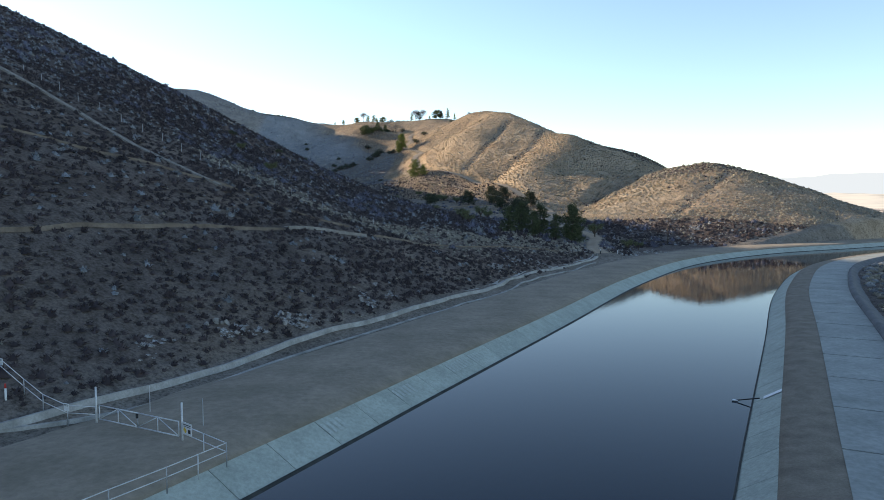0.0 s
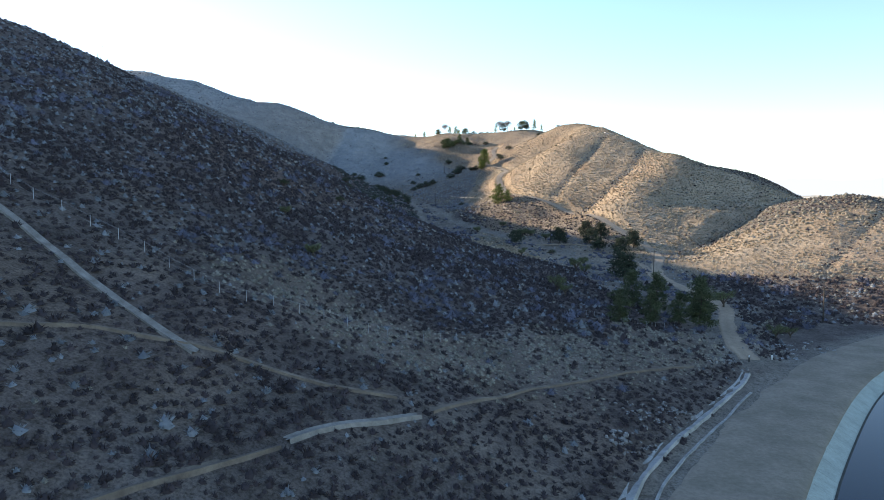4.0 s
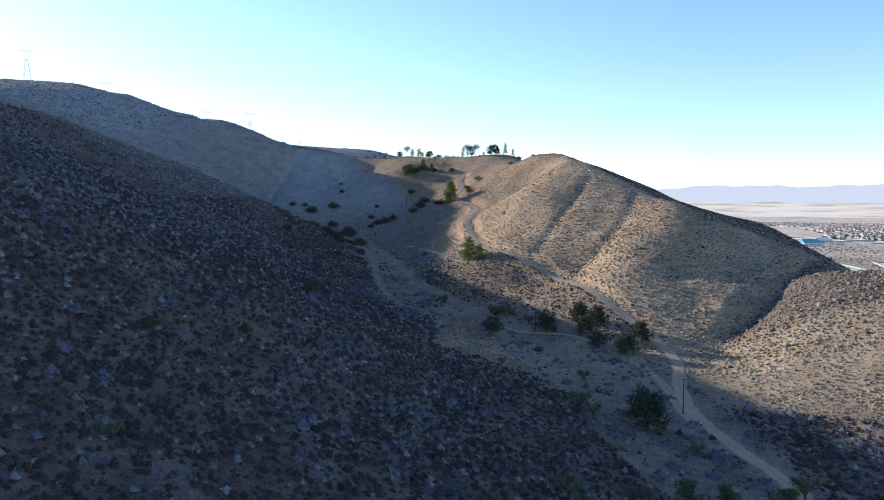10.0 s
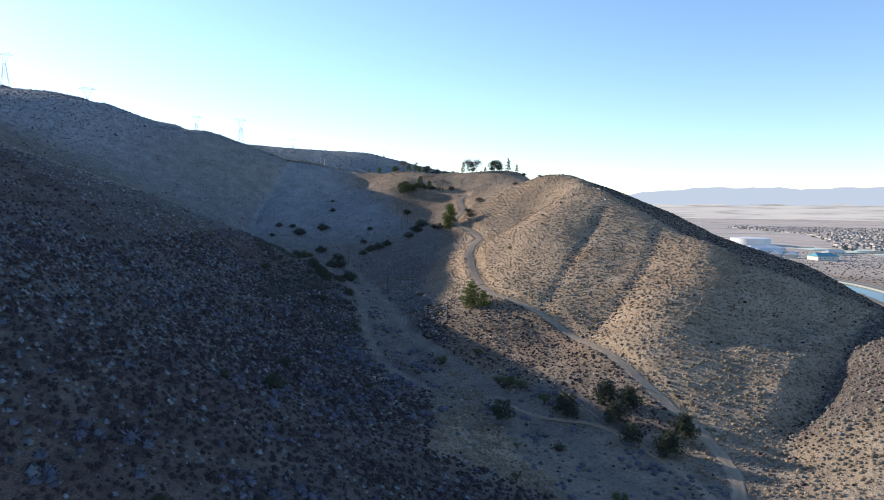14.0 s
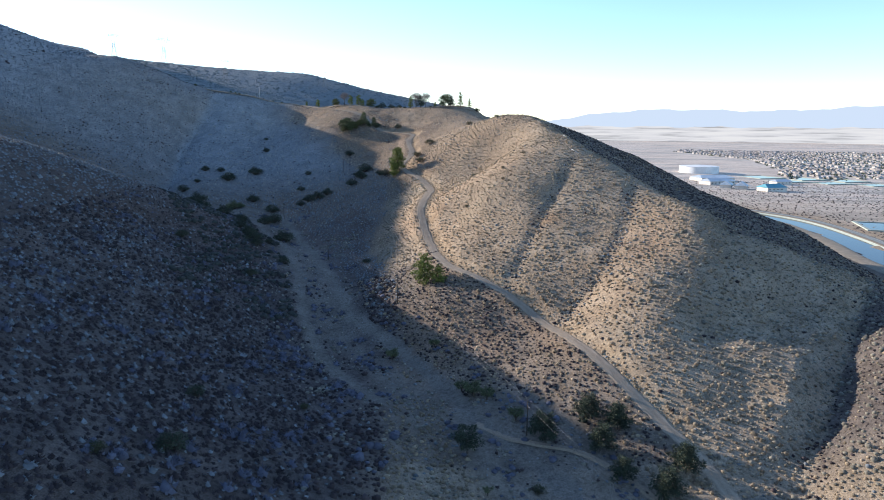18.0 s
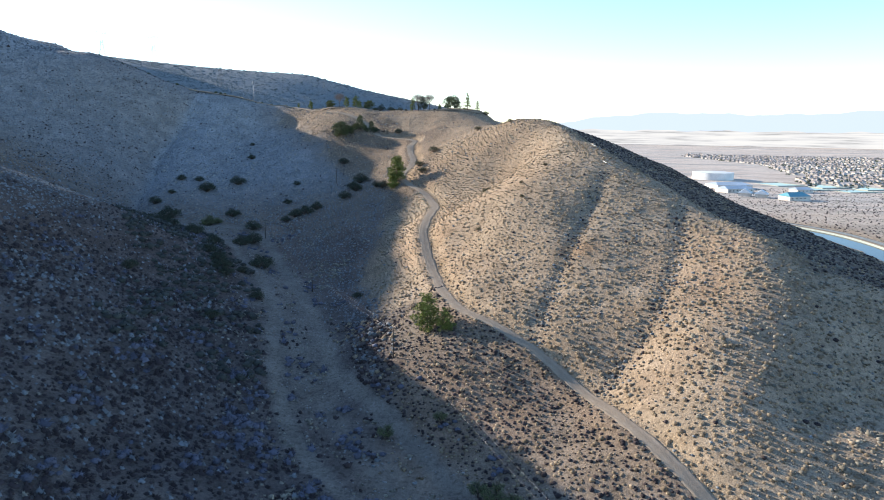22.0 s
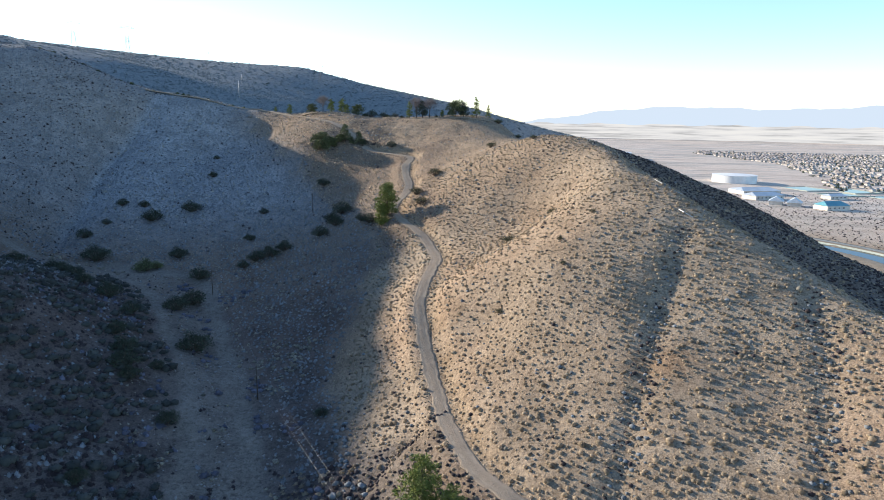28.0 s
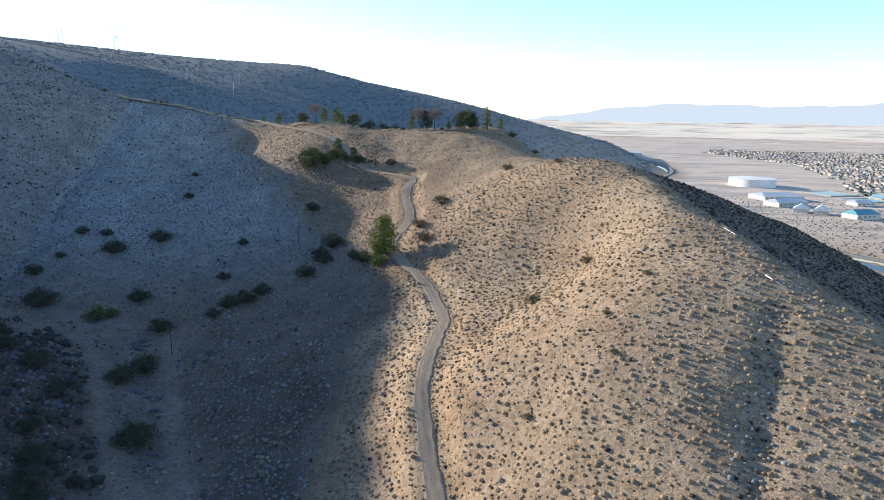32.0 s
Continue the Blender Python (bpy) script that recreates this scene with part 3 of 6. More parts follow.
def slabs(name, label, line, inner, outer, thick, gap, near, stone):
    """Concrete slabs, one mesh each, with open joints between them; near: the stretch of y with slabs of their own."""
    owner = tagged(new(name), label, "canal lining" if "lining" in name else "road", kind="structure")
    a, b = offset_line(line, inner[0]), offset_line(line, outer[0])
    for i in range(len(line) - 1):
        if not near[0] < line[i, 1] < near[1]:
            continue
        t = gap / 4.6
        quad = []
        for lo, p in ((inner[1], a), (outer[1], b)):
            for s in (t, 1 - t):
                q = p[i] * (1 - s) + p[i + 1] * s
                quad.append((q[0], q[1], lo))
        j = 0.004 * math.sin(i * 12.9)
        v = [(x, y, z + j) for x, y, z in quad] + [(x, y, z - thick) for x, y, z in quad]
        f = [(0, 1, 3, 2), (4, 6, 7, 5), (0, 4, 5, 1), (2, 3, 7, 6), (0, 2, 6, 4), (1, 5, 7, 3)]
        part("slab", raw_mesh("slab", v, f, stone), owner)
    far = line[(line[:, 1] > near[1] - 4)]
    if len(far) > 2:
        part("far_lining" if "lining" in name else "far_pavement", sweep("far", far, [inner, outer] if inner[0] < outer[0] else [outer, inner], stone), owner)
    return owner


slabs("lining_hillside", "sloping pale concrete canal lining in jointed slabs", COURSE, (-10.2, -2.3), (-13.8, -0.42), 0.12, 0.028, (-12, 262), CONCRETE)
slabs("lining_valley_side", "sloping pale concrete canal lining in jointed slabs", RIGHT_COURSE, (10.8, -2.3), (13.8, -0.42), 0.12, 0.028, (-12, 262), CONCRETE)
slabs("pavement_right_bank", "grey concrete service road with wide joints", resample(RIGHT_BANK, 9.2), (17.0, 0.06), (22.8, 0.09), 0.3, 0.05, (-12, 262), PAVEMENT)


ALGAE = surface("dark_waterline_stain", (0.018, 0.020, 0.018), (0.05, 0.052, 0.045), 1.0, 0.8, 0.3)
for o, name in ((-1, "waterline_hillside"), (1, "waterline_valley_side")):
    w = [(o * 11.40, -1.62), (o * 11.0, -1.83)] if o < 0 else [(11.45, -1.85), (11.74, -1.66)]
    tagged(new(name, sweep(name, COURSE if o < 0 else RIGHT_COURSE, w, ALGAE)), "dark wet stain along the waterline of the lining", "stain", kind="structure")


def ribbon(name, line, half, lift, material, crown=0.0, ripple=0.0):
    cols, across = [], (-1.0, -0.86, -0.68, -0.5, -0.32, 0.0, 0.32, 0.5, 0.68, 0.86, 1.0)
    edge = {s: 1 + 0.2 * wobble(line[:, 0], line[:, 1], 6, s) + 0.2 * wobble(line[:, 0], line[:, 1], 1.6, 3 + s) for s in (-1, 1)}
    for k in across:
        d = np.gradient(line[:, :2], axis=0)
        d /= np.linalg.norm(d, axis=1)[:, None]
        p = line[:, :2] + (half * k * edge[1 if k > 0 else -1])[:, None] * np.column_stack([d[:, 1], -d[:, 0]])
        z = line[:, 2] + lift - (0.14 if abs(k) == 1 else 0) - crown * (0.06 if abs(k) == 0.5 else 0)
        cols.append(np.column_stack([p, z + ripple * wobble(p[:, 0], p[:, 1], 1.7, k)]))
    me = raw_mesh(name, np.stack(cols, 1).reshape(-1, 3), grid_faces(len(line), len(across))[:, ::-1], material, True)
    me.attributes.new("rut", "FLOAT", "POINT").data.foreach_set("value", np.tile([float(abs(k) in (0.5, 0.32, 0.68)) * (1 if abs(k) == 0.5 else 0.5) for k in across], len(line)).astype(np.float32))
    return me


tagged(new("road_dirt", ribbon("road_dirt", resample(ROAD, 1.0), 2.05, 0.0, TRACK, 0.5, 0.04)), "winding pale dirt track cut into the hillside", "road", kind="structure")


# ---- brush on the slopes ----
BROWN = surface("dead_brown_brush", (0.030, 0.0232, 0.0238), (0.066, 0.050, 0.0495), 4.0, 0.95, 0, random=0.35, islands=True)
# Sage grey, lifted and blued so distant slopes look veiled by haze.
HAZED_SAGE = surface("hazed_sage_leaves", (0.145, 0.158, 0.166), (0.255, 0.27, 0.275), 6.0, 0.95, 0, random=0.3, islands=True, thin=0.15)
PALE = surface("pale_rabbitbrush_stems", (0.27, 0.248, 0.20), (0.47, 0.435, 0.355), 5.0, 0.95, 0, random=0.25, islands=True, thin=0.55)
BLUE = surface("blue_grey_bare_twigs", (0.078, 0.080, 0.104), (0.132, 0.135, 0.172), 5.0, 0.95, 0, random=0.25, islands=True)
STRAW = surface("straw_grass_tufts", (0.325, 0.262, 0.182), (0.59, 0.492, 0.36), 7.0, 0.95, 0, random=0.3, islands=True, thin=0.6)
OLIVE = surface("olive_scrub_leaves", (0.035, 0.045, 0.022), (0.075, 0.085, 0.04), 3.0, 0.9, 0, random=0.3, islands=True)
rng = np.random.default_rng(7)


def tuft(n, flat=0.75, spread=0.55, core=1.0, far=False):
    """A shrub of radius 1: a ragged leafy mound and n loose sprays round it; far: a plainer mound. Returns vertices and triangles."""
    v, f = [], []
    for q0, z0, turn in ((0.86, -0.15, 0.0),) if far else ((0.72, -0.2, 0.0), (0.9, 0.42, 0.6)):
        for i in range(5):
            a = turn + i * 6.283 / 5 + rng.uniform(-0.3, 0.3)
            q = q0 * core * rng.uniform(0.75, 1.12)
            v.append((math.cos(a) * q, math.sin(a) * q, (z0 * core + rng.uniform(-0.12, 0.15)) * flat))
    top = len(v)
    v.append((rng.uniform(-0.25, 0.25), rng.uniform(-0.25, 0.25), flat * (0.4 + 0.6 * core) * rng.uniform(0.85, 1.1)))
    for i in range(5):
        j = (i + 1) % 5
        f += [(i, j, top)] if far else [(i, j, 5 + i), (j, 5 + j, 5 + i), (5 + i, 5 + j, top)]
    az, up = rng.uniform(0, 6.283, n), np.arccos(rng.uniform(0.05, 1, n))
    out = np.column_stack([np.sin(up) * np.cos(az), np.sin(up) * np.sin(az), np.cos(up) * flat])
    side = np.cross(out, rng.normal(size=(n, 3)))
    side /= np.linalg.norm(side, axis=1)[:, None] + 1e-6
    for o, sd in zip(out, side):
        k, w = len(v), spread * rng.uniform(0.6, 1.2)
        v += [tuple(o * 0.45 - sd * w * 0.5), tuple(o * 0.7 + sd * w * 0.5), tuple(o * rng.uniform(0.95, 1.35))]
        f.append((k, k + 1, k + 2))
    return np.array(v), np.array(f)


def scatter(name, label, material, x, y, r, n=5, flat=0.75, spread=0.55, variants=16, lift=-0.05, core=1.0, far=False, soft=True):
    """Plants at x, y with radius r, joined into one object."""
    forms = [tuft(n, flat, spread, core, far) for _ in range(variants)]
    fv, ff = np.stack([a for a, _ in forms]), forms[0][1]
    pick = rng.integers(0, variants, len(x))
    a = rng.uniform(0, 6.283, len(x))
    p = fv[pick]
    c, s = np.cos(a)[:, None], np.sin(a)[:, None]
    z = sample("z", x, y)
    v = np.stack([(p[..., 0] * c - p[..., 1] * s) * r[:, None] + x[:, None], (p[..., 0] * s + p[..., 1] * c) * r[:, None] + y[:, None],
                  p[..., 2] * r[:, None] * rng.uniform(0.75, 1.25, len(x))[:, None] + z[:, None] + lift], -1)
    faces = (ff[None] + (np.arange(len(x)) * fv.shape[1])[:, None, None]).reshape(-1, 3)
    ob = new(name, raw_mesh(name, v.reshape(-1, 3), faces, material, soft))
    return tagged(ob, label, "shrubs", kind="stuff")


DITCHES = {
    "toe": [(-46, 20), (-34, 34), (-28, 41.2), (-24.2, 47), (-18, 60.5), (-9.5, 76.5), (-2.5, 90.5), (7, 107), (13, 121), (20, 134), (28, 148), (34.5, 159), (39, 168)],
    "hill": [(-92, 122), (-81, 118.5), (-65, 115), (-53, 111), (-46, 108), (-38, 105), (-34.5, 104)],
    "upper": [(-58, 86), (-48, 95), (-44, 100), (-40, 103), (-34, 106), (-31, 107), (-24, 110), (-16, 114)],
    "lower": [(-23, 98), (-20, 103), (-16, 108), (-13, 112)],
    "path": [(-48, 50), (-41, 63), (-39, 69), (-35, 76), (-31, 84), (-27, 91), (-23, 97.5)],
    "bench": [(-12, 114), (-7, 124), (0, 136), (9, 145), (19, 155.5), (29, 166)],
}


def candidates(x0, x1, y0, y1, gap):
    gx, gy = np.meshgrid(np.arange(x0, x1, gap), np.arange(y0, y1, gap))
    x, y = gx.ravel() + rng.uniform(-0.62, 0.62, gx.size) * gap, gy.ravel() + rng.uniform(-0.62, 0.62, gx.size) * gap
    keep = (np.abs(sample("road", x, y)) > 2.5) & (np.abs(sample("canal", x, y)) > 29) & (sample("z", x, y) > -0.3)
    x, y = x[keep], y[keep]
    low = y < 200
    clear = np.ones(len(x), bool)
    drain = along([(-60, 12), (-28, 41), (-18, 60), (-10, 75), (7, 108), (26, 142), (41, 176), (60, 190), (85, 205), (118, 228), (160, 258)], x[low], y[low])[1]
    tracks = np.minimum.reduce([along(line, x[low], y[low])[0] for line in DITCHES.values()])
    clear[low] = (drain < 0) & (tracks > 0.7)
    return x[clear], y[clear]


def plant_brush(x0, x1, y0, y1, gap, scale, inner=()):
    """Places, radii and kinds of the brush in a rectangle: 0 straw, 1 pale, 2 blue-grey, 3 sage, 4 brown."""
    x, y = candidates(x0, x1, y0, y1, gap)
    for a, b, c, d in inner:
        free = (x < a) | (x > b) | (y < c) | (y > d)
        x, y = x[free], y[free]
    n = len(x)
    dc, wash, side_wash, road = (sample(k, x, y) for k in ("canal", "wash", "side_wash", "road"))
    dw, ds, dr = np.abs(wash), np.abs(side_wash), np.abs(road)
    gully = np.minimum.reduce([along(g, x, y)[0] for g in GULLIES[:4]])
    clump = wobble(x, y, 6, 3) * 0.5 + wobble(x, y, 23, 5) * 0.5
    grass = step(-8, 8, x + 28 + 13 * step(452, 480, y) + 6 * wobble(x, y, 25)) * step(285, 330, y + 0.4 * x) > 0.5
    floor = np.where(wash > 0, 1 - step(3, 8, dw), 1 - step(5, 24, np.minimum(dw, ds))) * (y < 640)
    toe = (y < 190) & (np.abs(dc) < 52)
    bench = (np.abs(dc) < 60) & (y > 165) & (y < 300) & (x > 40)
    strip = (road < 0) & (dr < 45) & (y > 340) & (y < 545) & (wash > 3)
    flank = (x > 62) & (y > 335) & (y < 462) & (along(GULLIES[2], x, y)[1] < 0)
    back = ((y > 520) & (x < -30) & (wash > 0)) | ((y > 640) & (x < 0)) | ((y > 420) & (x < -150)) | ((wash > 6) & (road < 0) & (y > 430))
    chance = 0.8 + 0.3 * strip + 0.35 * clump - 0.22 * floor + 0.06 * toe + 0.2 * (gully < 5) + 0.1 * bench + 0.25 * flank + 0.1 * grass + 0.25 * back
    sandy = sandy_floor(x, y)
    chance = chance * (1 - 0.74 * sandy)
    chance = chance * np.where((np.maximum(dw, ds) < 23) & (y > 375), 0.3, 1.0)
    keep = (np.minimum(dw - 2.8, ds - 2.0) > 0) & (rng.uniform(size=n) < chance)
    x, y, clump, grass, floor, toe, gully, bench, strip, flank, back, wash, sandy = (v[keep] for v in (x, y, clump, grass, floor, toe, gully, bench, strip, flank, back, wash, sandy))
    n = len(x)
    k, u, w = rng.uniform(size=(3, n))
    size = (0.30 + 0.72 * rng.beta(1.2, 3.2, n)) * np.where(grass, 0.96 - 0.14 * step(430, 500, y), 1.3) * np.where(toe, 0.9, 1.0) * (1 + 0.2 * clump) * scale
    # More of the pale sage on the upper left slope, for its haze.
    kinds = np.where(k < 0.11 + 0.22 * step(-70, -125, x), 3, 4)
    thicket = step(0.2, 0.5, wobble(x, y, 9, 14) * 0.6 + wobble(x, y, 31, 2) * 0.5)
    kinds[(u < 0.01 + 0.22 * thicket + 0.06 * floor) & (y > 135) & ~grass & ~strip & ~back] = 2
    # Back slopes are mostly hazed sage, which brightens them.
    kinds[back & (k < 0.95)] = 3
    # Brown brush and fewer pale shrubs deepen the shade beside the ravine.
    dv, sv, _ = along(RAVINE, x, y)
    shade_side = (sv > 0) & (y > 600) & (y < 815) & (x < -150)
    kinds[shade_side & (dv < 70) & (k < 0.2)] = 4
    kinds[grass & ((gully > 3) | (u < 0.6))] = 0
    kinds[grass & (k < 0.035)] = 3
    kinds[grass & (k > 0.975)] = 4
    upper = open_upper(x, y) > 0.5
    kinds[upper] = np.select([u < 0.08, u < 0.88], [4, 0], 3)[upper]
    # Brown brush deepens the shaded face east of the crest.
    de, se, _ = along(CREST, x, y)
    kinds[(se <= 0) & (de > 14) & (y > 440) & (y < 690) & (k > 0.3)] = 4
    dark_strip = strip & (y < 466 + 12 * clump)
    kinds[dark_strip & (k < 0.55)] = 4
    kinds[dark_strip & (k > 0.8)] = 0
    kinds[strip & ~dark_strip & (k < 0.8) & ~grass] = 3
    pale = 0.008 + 0.04 * step(0.0, 0.55, wobble(x, y, 30, 9)) * step(125, 150, y) * (1 - step(250, 330, y)) + 0.3 * floor + 0.10 * bench + 0.05 * grass + 0.12 * back * (wash > 0) + 0.05 * back
    pale = pale * np.where(~grass & (y < 520) & (floor < 0.2) & ~bench, 0.45, 1.0)
    # Mostly brown brush, to darken the flank where it lies in shade.
    kinds[flank & (k < 0.66)] = 4
    pale = np.where(upper, 0.06, np.where(flank, 0.3, pale)) + 0.3 * step(40, 75, x + 10 * clump) * grass * (1 - step(415, 500, y)) * ~flank
    pale = np.where(toe, 0.015, pale) + 0.72 * (1 - step(6, 19, along(PALE_BAND, x, y)[0] + 6 * clump))
    kinds[(w < np.where(shade_side, 0.03, pale)) & ~strip] = 1
    kinds[toe & (kinds == 3) & (u < 0.7)] = 4
    spread_out = sandy > 0.5
    kinds[spread_out] = np.select([k < 0.34, k < 0.6, k < 0.8], [2, 3, 1], 4)[spread_out]
    grow = np.choose(kinds, [np.ones(n), np.where(grass, 1.12, 0.8), np.full(n, 1.75), np.ones(n), np.ones(n)])
    return x, y, size * grow * np.where(flank, np.where(kinds == 1, 1.25, 0.75), 1.0) * np.where(back & (kinds == 1), 1.3, 1.0), kinds


FRONT, SUNNY = (-92, 48, 12, 172), (-40, 190, 290, 640)
near = plant_brush(*FRONT, 0.95, 0.8)
middle = [np.concatenate(v) for v in zip(plant_brush(-150, 190, 12, 470, 1.24, 1.1, [FRONT, SUNNY]), plant_brush(-40, 190, 290, 310, 1.3, 1.05), plant_brush(190, 262, 262, 420, 1.6, 1.1))]
sunny = plant_brush(-40, 190, 310, 640, 1.3, 1.1)
behind = [np.concatenate(v) for v in zip(plant_brush(-190, 100, 470, 740, 1.42, 0.92, [SUNNY]), plant_brush(-330, 130, 560, 840, 1.8, 1.02, [(-190, 100, 470, 740), SUNNY]),
                                         plant_brush(-330, -150, 12, 560, 2.0, 1.15, [(-190, 100, 470, 740)]), plant_brush(-620, -330, 12, 1000, 3.6, 1.7))]
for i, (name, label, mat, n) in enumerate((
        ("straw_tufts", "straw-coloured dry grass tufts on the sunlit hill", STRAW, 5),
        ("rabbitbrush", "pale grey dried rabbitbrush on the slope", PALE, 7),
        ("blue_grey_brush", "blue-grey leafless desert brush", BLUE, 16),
        ("sagebrush", "grey sagebrush scattered over the hills, lifted and blued for haze", HAZED_SAGE, 6),
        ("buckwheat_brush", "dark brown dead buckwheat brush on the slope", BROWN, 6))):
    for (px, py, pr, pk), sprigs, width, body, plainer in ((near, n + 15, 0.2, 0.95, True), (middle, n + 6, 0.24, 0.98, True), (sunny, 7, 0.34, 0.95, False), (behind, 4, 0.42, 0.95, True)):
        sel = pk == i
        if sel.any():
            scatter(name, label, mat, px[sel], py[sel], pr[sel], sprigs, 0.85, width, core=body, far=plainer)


# Leaf tone is lifted and blued to carry the haze over the far ridges.
HAZED_CHAPARRAL = surface("hazed_chaparral_leaves", (0.095, 0.122, 0.132), (0.165, 0.20, 0.208), 30.0, 0.9, 0, random=0.3, islands=True)


def hazed_far_scrub():
    """Clumps of chaparral on the ridges behind, with distance haze put into their colour."""
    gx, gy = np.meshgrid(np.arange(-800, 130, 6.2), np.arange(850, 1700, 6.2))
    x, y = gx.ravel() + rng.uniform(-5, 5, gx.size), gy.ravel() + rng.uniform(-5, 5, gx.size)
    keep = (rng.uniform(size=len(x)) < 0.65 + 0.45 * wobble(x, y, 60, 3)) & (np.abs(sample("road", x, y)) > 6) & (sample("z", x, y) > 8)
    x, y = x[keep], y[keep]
    scatter("chaparral", "chaparral clumps over the ridges behind, tinted pale blue for haze", HAZED_CHAPARRAL, x, y, rng.uniform(0.9, 2.6, len(x)), 4, 0.65, far=True)
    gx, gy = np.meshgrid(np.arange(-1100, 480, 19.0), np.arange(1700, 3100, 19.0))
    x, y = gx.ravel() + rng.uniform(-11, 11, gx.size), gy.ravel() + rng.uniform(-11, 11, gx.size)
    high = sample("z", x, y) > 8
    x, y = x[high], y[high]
    scatter("chaparral", "chaparral clumps over the ridges behind, tinted pale blue for haze", HAZED_CHAPARRAL, x, y, rng.uniform(2.5, 6, len(x)), 4, 0.5, far=True)


hazed_far_scrub()


# ---- trees and large bushes ----
BARK = surface("grey_brown_bark", (0.06, 0.045, 0.035), (0.14, 0.11, 0.085), 0.8, 0.95, 0.6)
NEEDLE = surface("green_pine_needles", (0.10, 0.13, 0.026), (0.235, 0.26, 0.062), 3.0, 0.8, 0, random=0.4, islands=True)
DARK_NEEDLE = surface("dark_juniper_needles", (0.029, 0.040, 0.026), (0.068, 0.085, 0.052), 3.0, 0.85, 0, random=0.4, islands=True)
OLIVE_NEEDLE = surface("dull_olive_needles", (0.066, 0.082, 0.033), (0.155, 0.172, 0.075), 3.0, 0.85, 0, random=0.4, islands=True)
YUCCA = surface("grey_green_yucca_blades", (0.07, 0.085, 0.04), (0.17, 0.19, 0.09), 1.5, 0.8, 0, random=0.35, islands=True)
GROVE_NEEDLE = surface("olive_green_needles", (0.042, 0.056, 0.026), (0.100, 0.120, 0.056), 3.0, 0.85, 0, random=0.4, islands=True)
TWIG = surface("bare_pale_twigs", (0.17, 0.135, 0.12), (0.28, 0.225, 0.20), 2.0, 0.95, 0.2)


def sprays(centres, radii, n, spread, longness=1.0, sag=0.75):
    """Leaf sprays: n triangles round each centre."""
    out = []
    for c, r in zip(centres, radii):
        d = rng.normal(size=(n, 3))
        d /= np.linalg.norm(d, axis=1)[:, None]
        d[:, 2] *= sag
        mid = np.asarray(c) + d * r * rng.uniform(0.25, 1.0, n)[:, None]
        tip = mid + d * r * 0.45 * longness
        side = np.cross(d, rng.normal(size=(n, 3)))
        side /= np.linalg.norm(side, axis=1)[:, None] + 1e-6
        w = r * spread * rng.uniform(0.6, 1.2, n)[:, None]
        out.append(np.stack([mid - side * w, mid + side * w, tip], 1))
    return np.concatenate(out).reshape(-1, 3)


def soup(name, verts, material):
    return raw_mesh(name, verts, np.arange(len(verts)).reshape(-1, 3), material)


def pine(name, h, r, material, bare_foot=0.18, dense=1.0, lean=0.0, peak=0.5):
    """A conifer: tapered trunk, limbs, and an uneven crown of needle sprays. peak: 0 flat-topped, 1 pointed."""
    tree = new(name)
    bm = bmesh.new()
    bend = [Vector((lean * t * t * h + 0.12 * math.sin(5 * t + h), 0.1 * math.sin(4 * t), t * h * 0.94)) for t in (0, 0.25, 0.5, 0.75, 1.0)]
    for i in range(4):
        k = h * 0.022
        rod(bm, bend[i], bend[i + 1] + Vector((0, 0, 0.05)), k * (1 - i * 0.22), k * (1 - (i + 1) * 0.22), 7)
    limbs, centres, radii = bm, [], []
    count = int(15 * dense)
    for i in range(count):
        t = bare_foot + (0.97 - bare_foot) * (i + rng.uniform(0, 0.8)) / count
        a = i * 2.4 + rng.uniform(-0.5, 0.5)
        shape = (1 - t) ** 0.7 * peak + (1 - peak) * math.sin(math.pi * min(1, 0.15 + 0.8 * t)) + 0.12
        reach = r * shape * rng.uniform(0.65, 1.2)
        o = Vector((lean * t * t * h, 0, t * h * 0.94))
        e = o + Vector((math.cos(a) * reach, math.sin(a) * reach, h * rng.uniform(0.0, 0.07)))
        rod(limbs, o, e, h * 0.006, h * 0.002, 5)
        for s in (0.55, 1.0):
            centres.append(o.lerp(e, s) + Vector(rng.normal(size=3) * 0.12 * r))
            radii.append(r * rng.uniform(0.22, 0.36) * (0.8 + 0.4 * shape))
    part("trunk", bake(limbs, "trunk", BARK), tree)
    part("crown", soup("crown", sprays(centres, radii, 120, 0.1, 1.0), material), tree)
    return tree


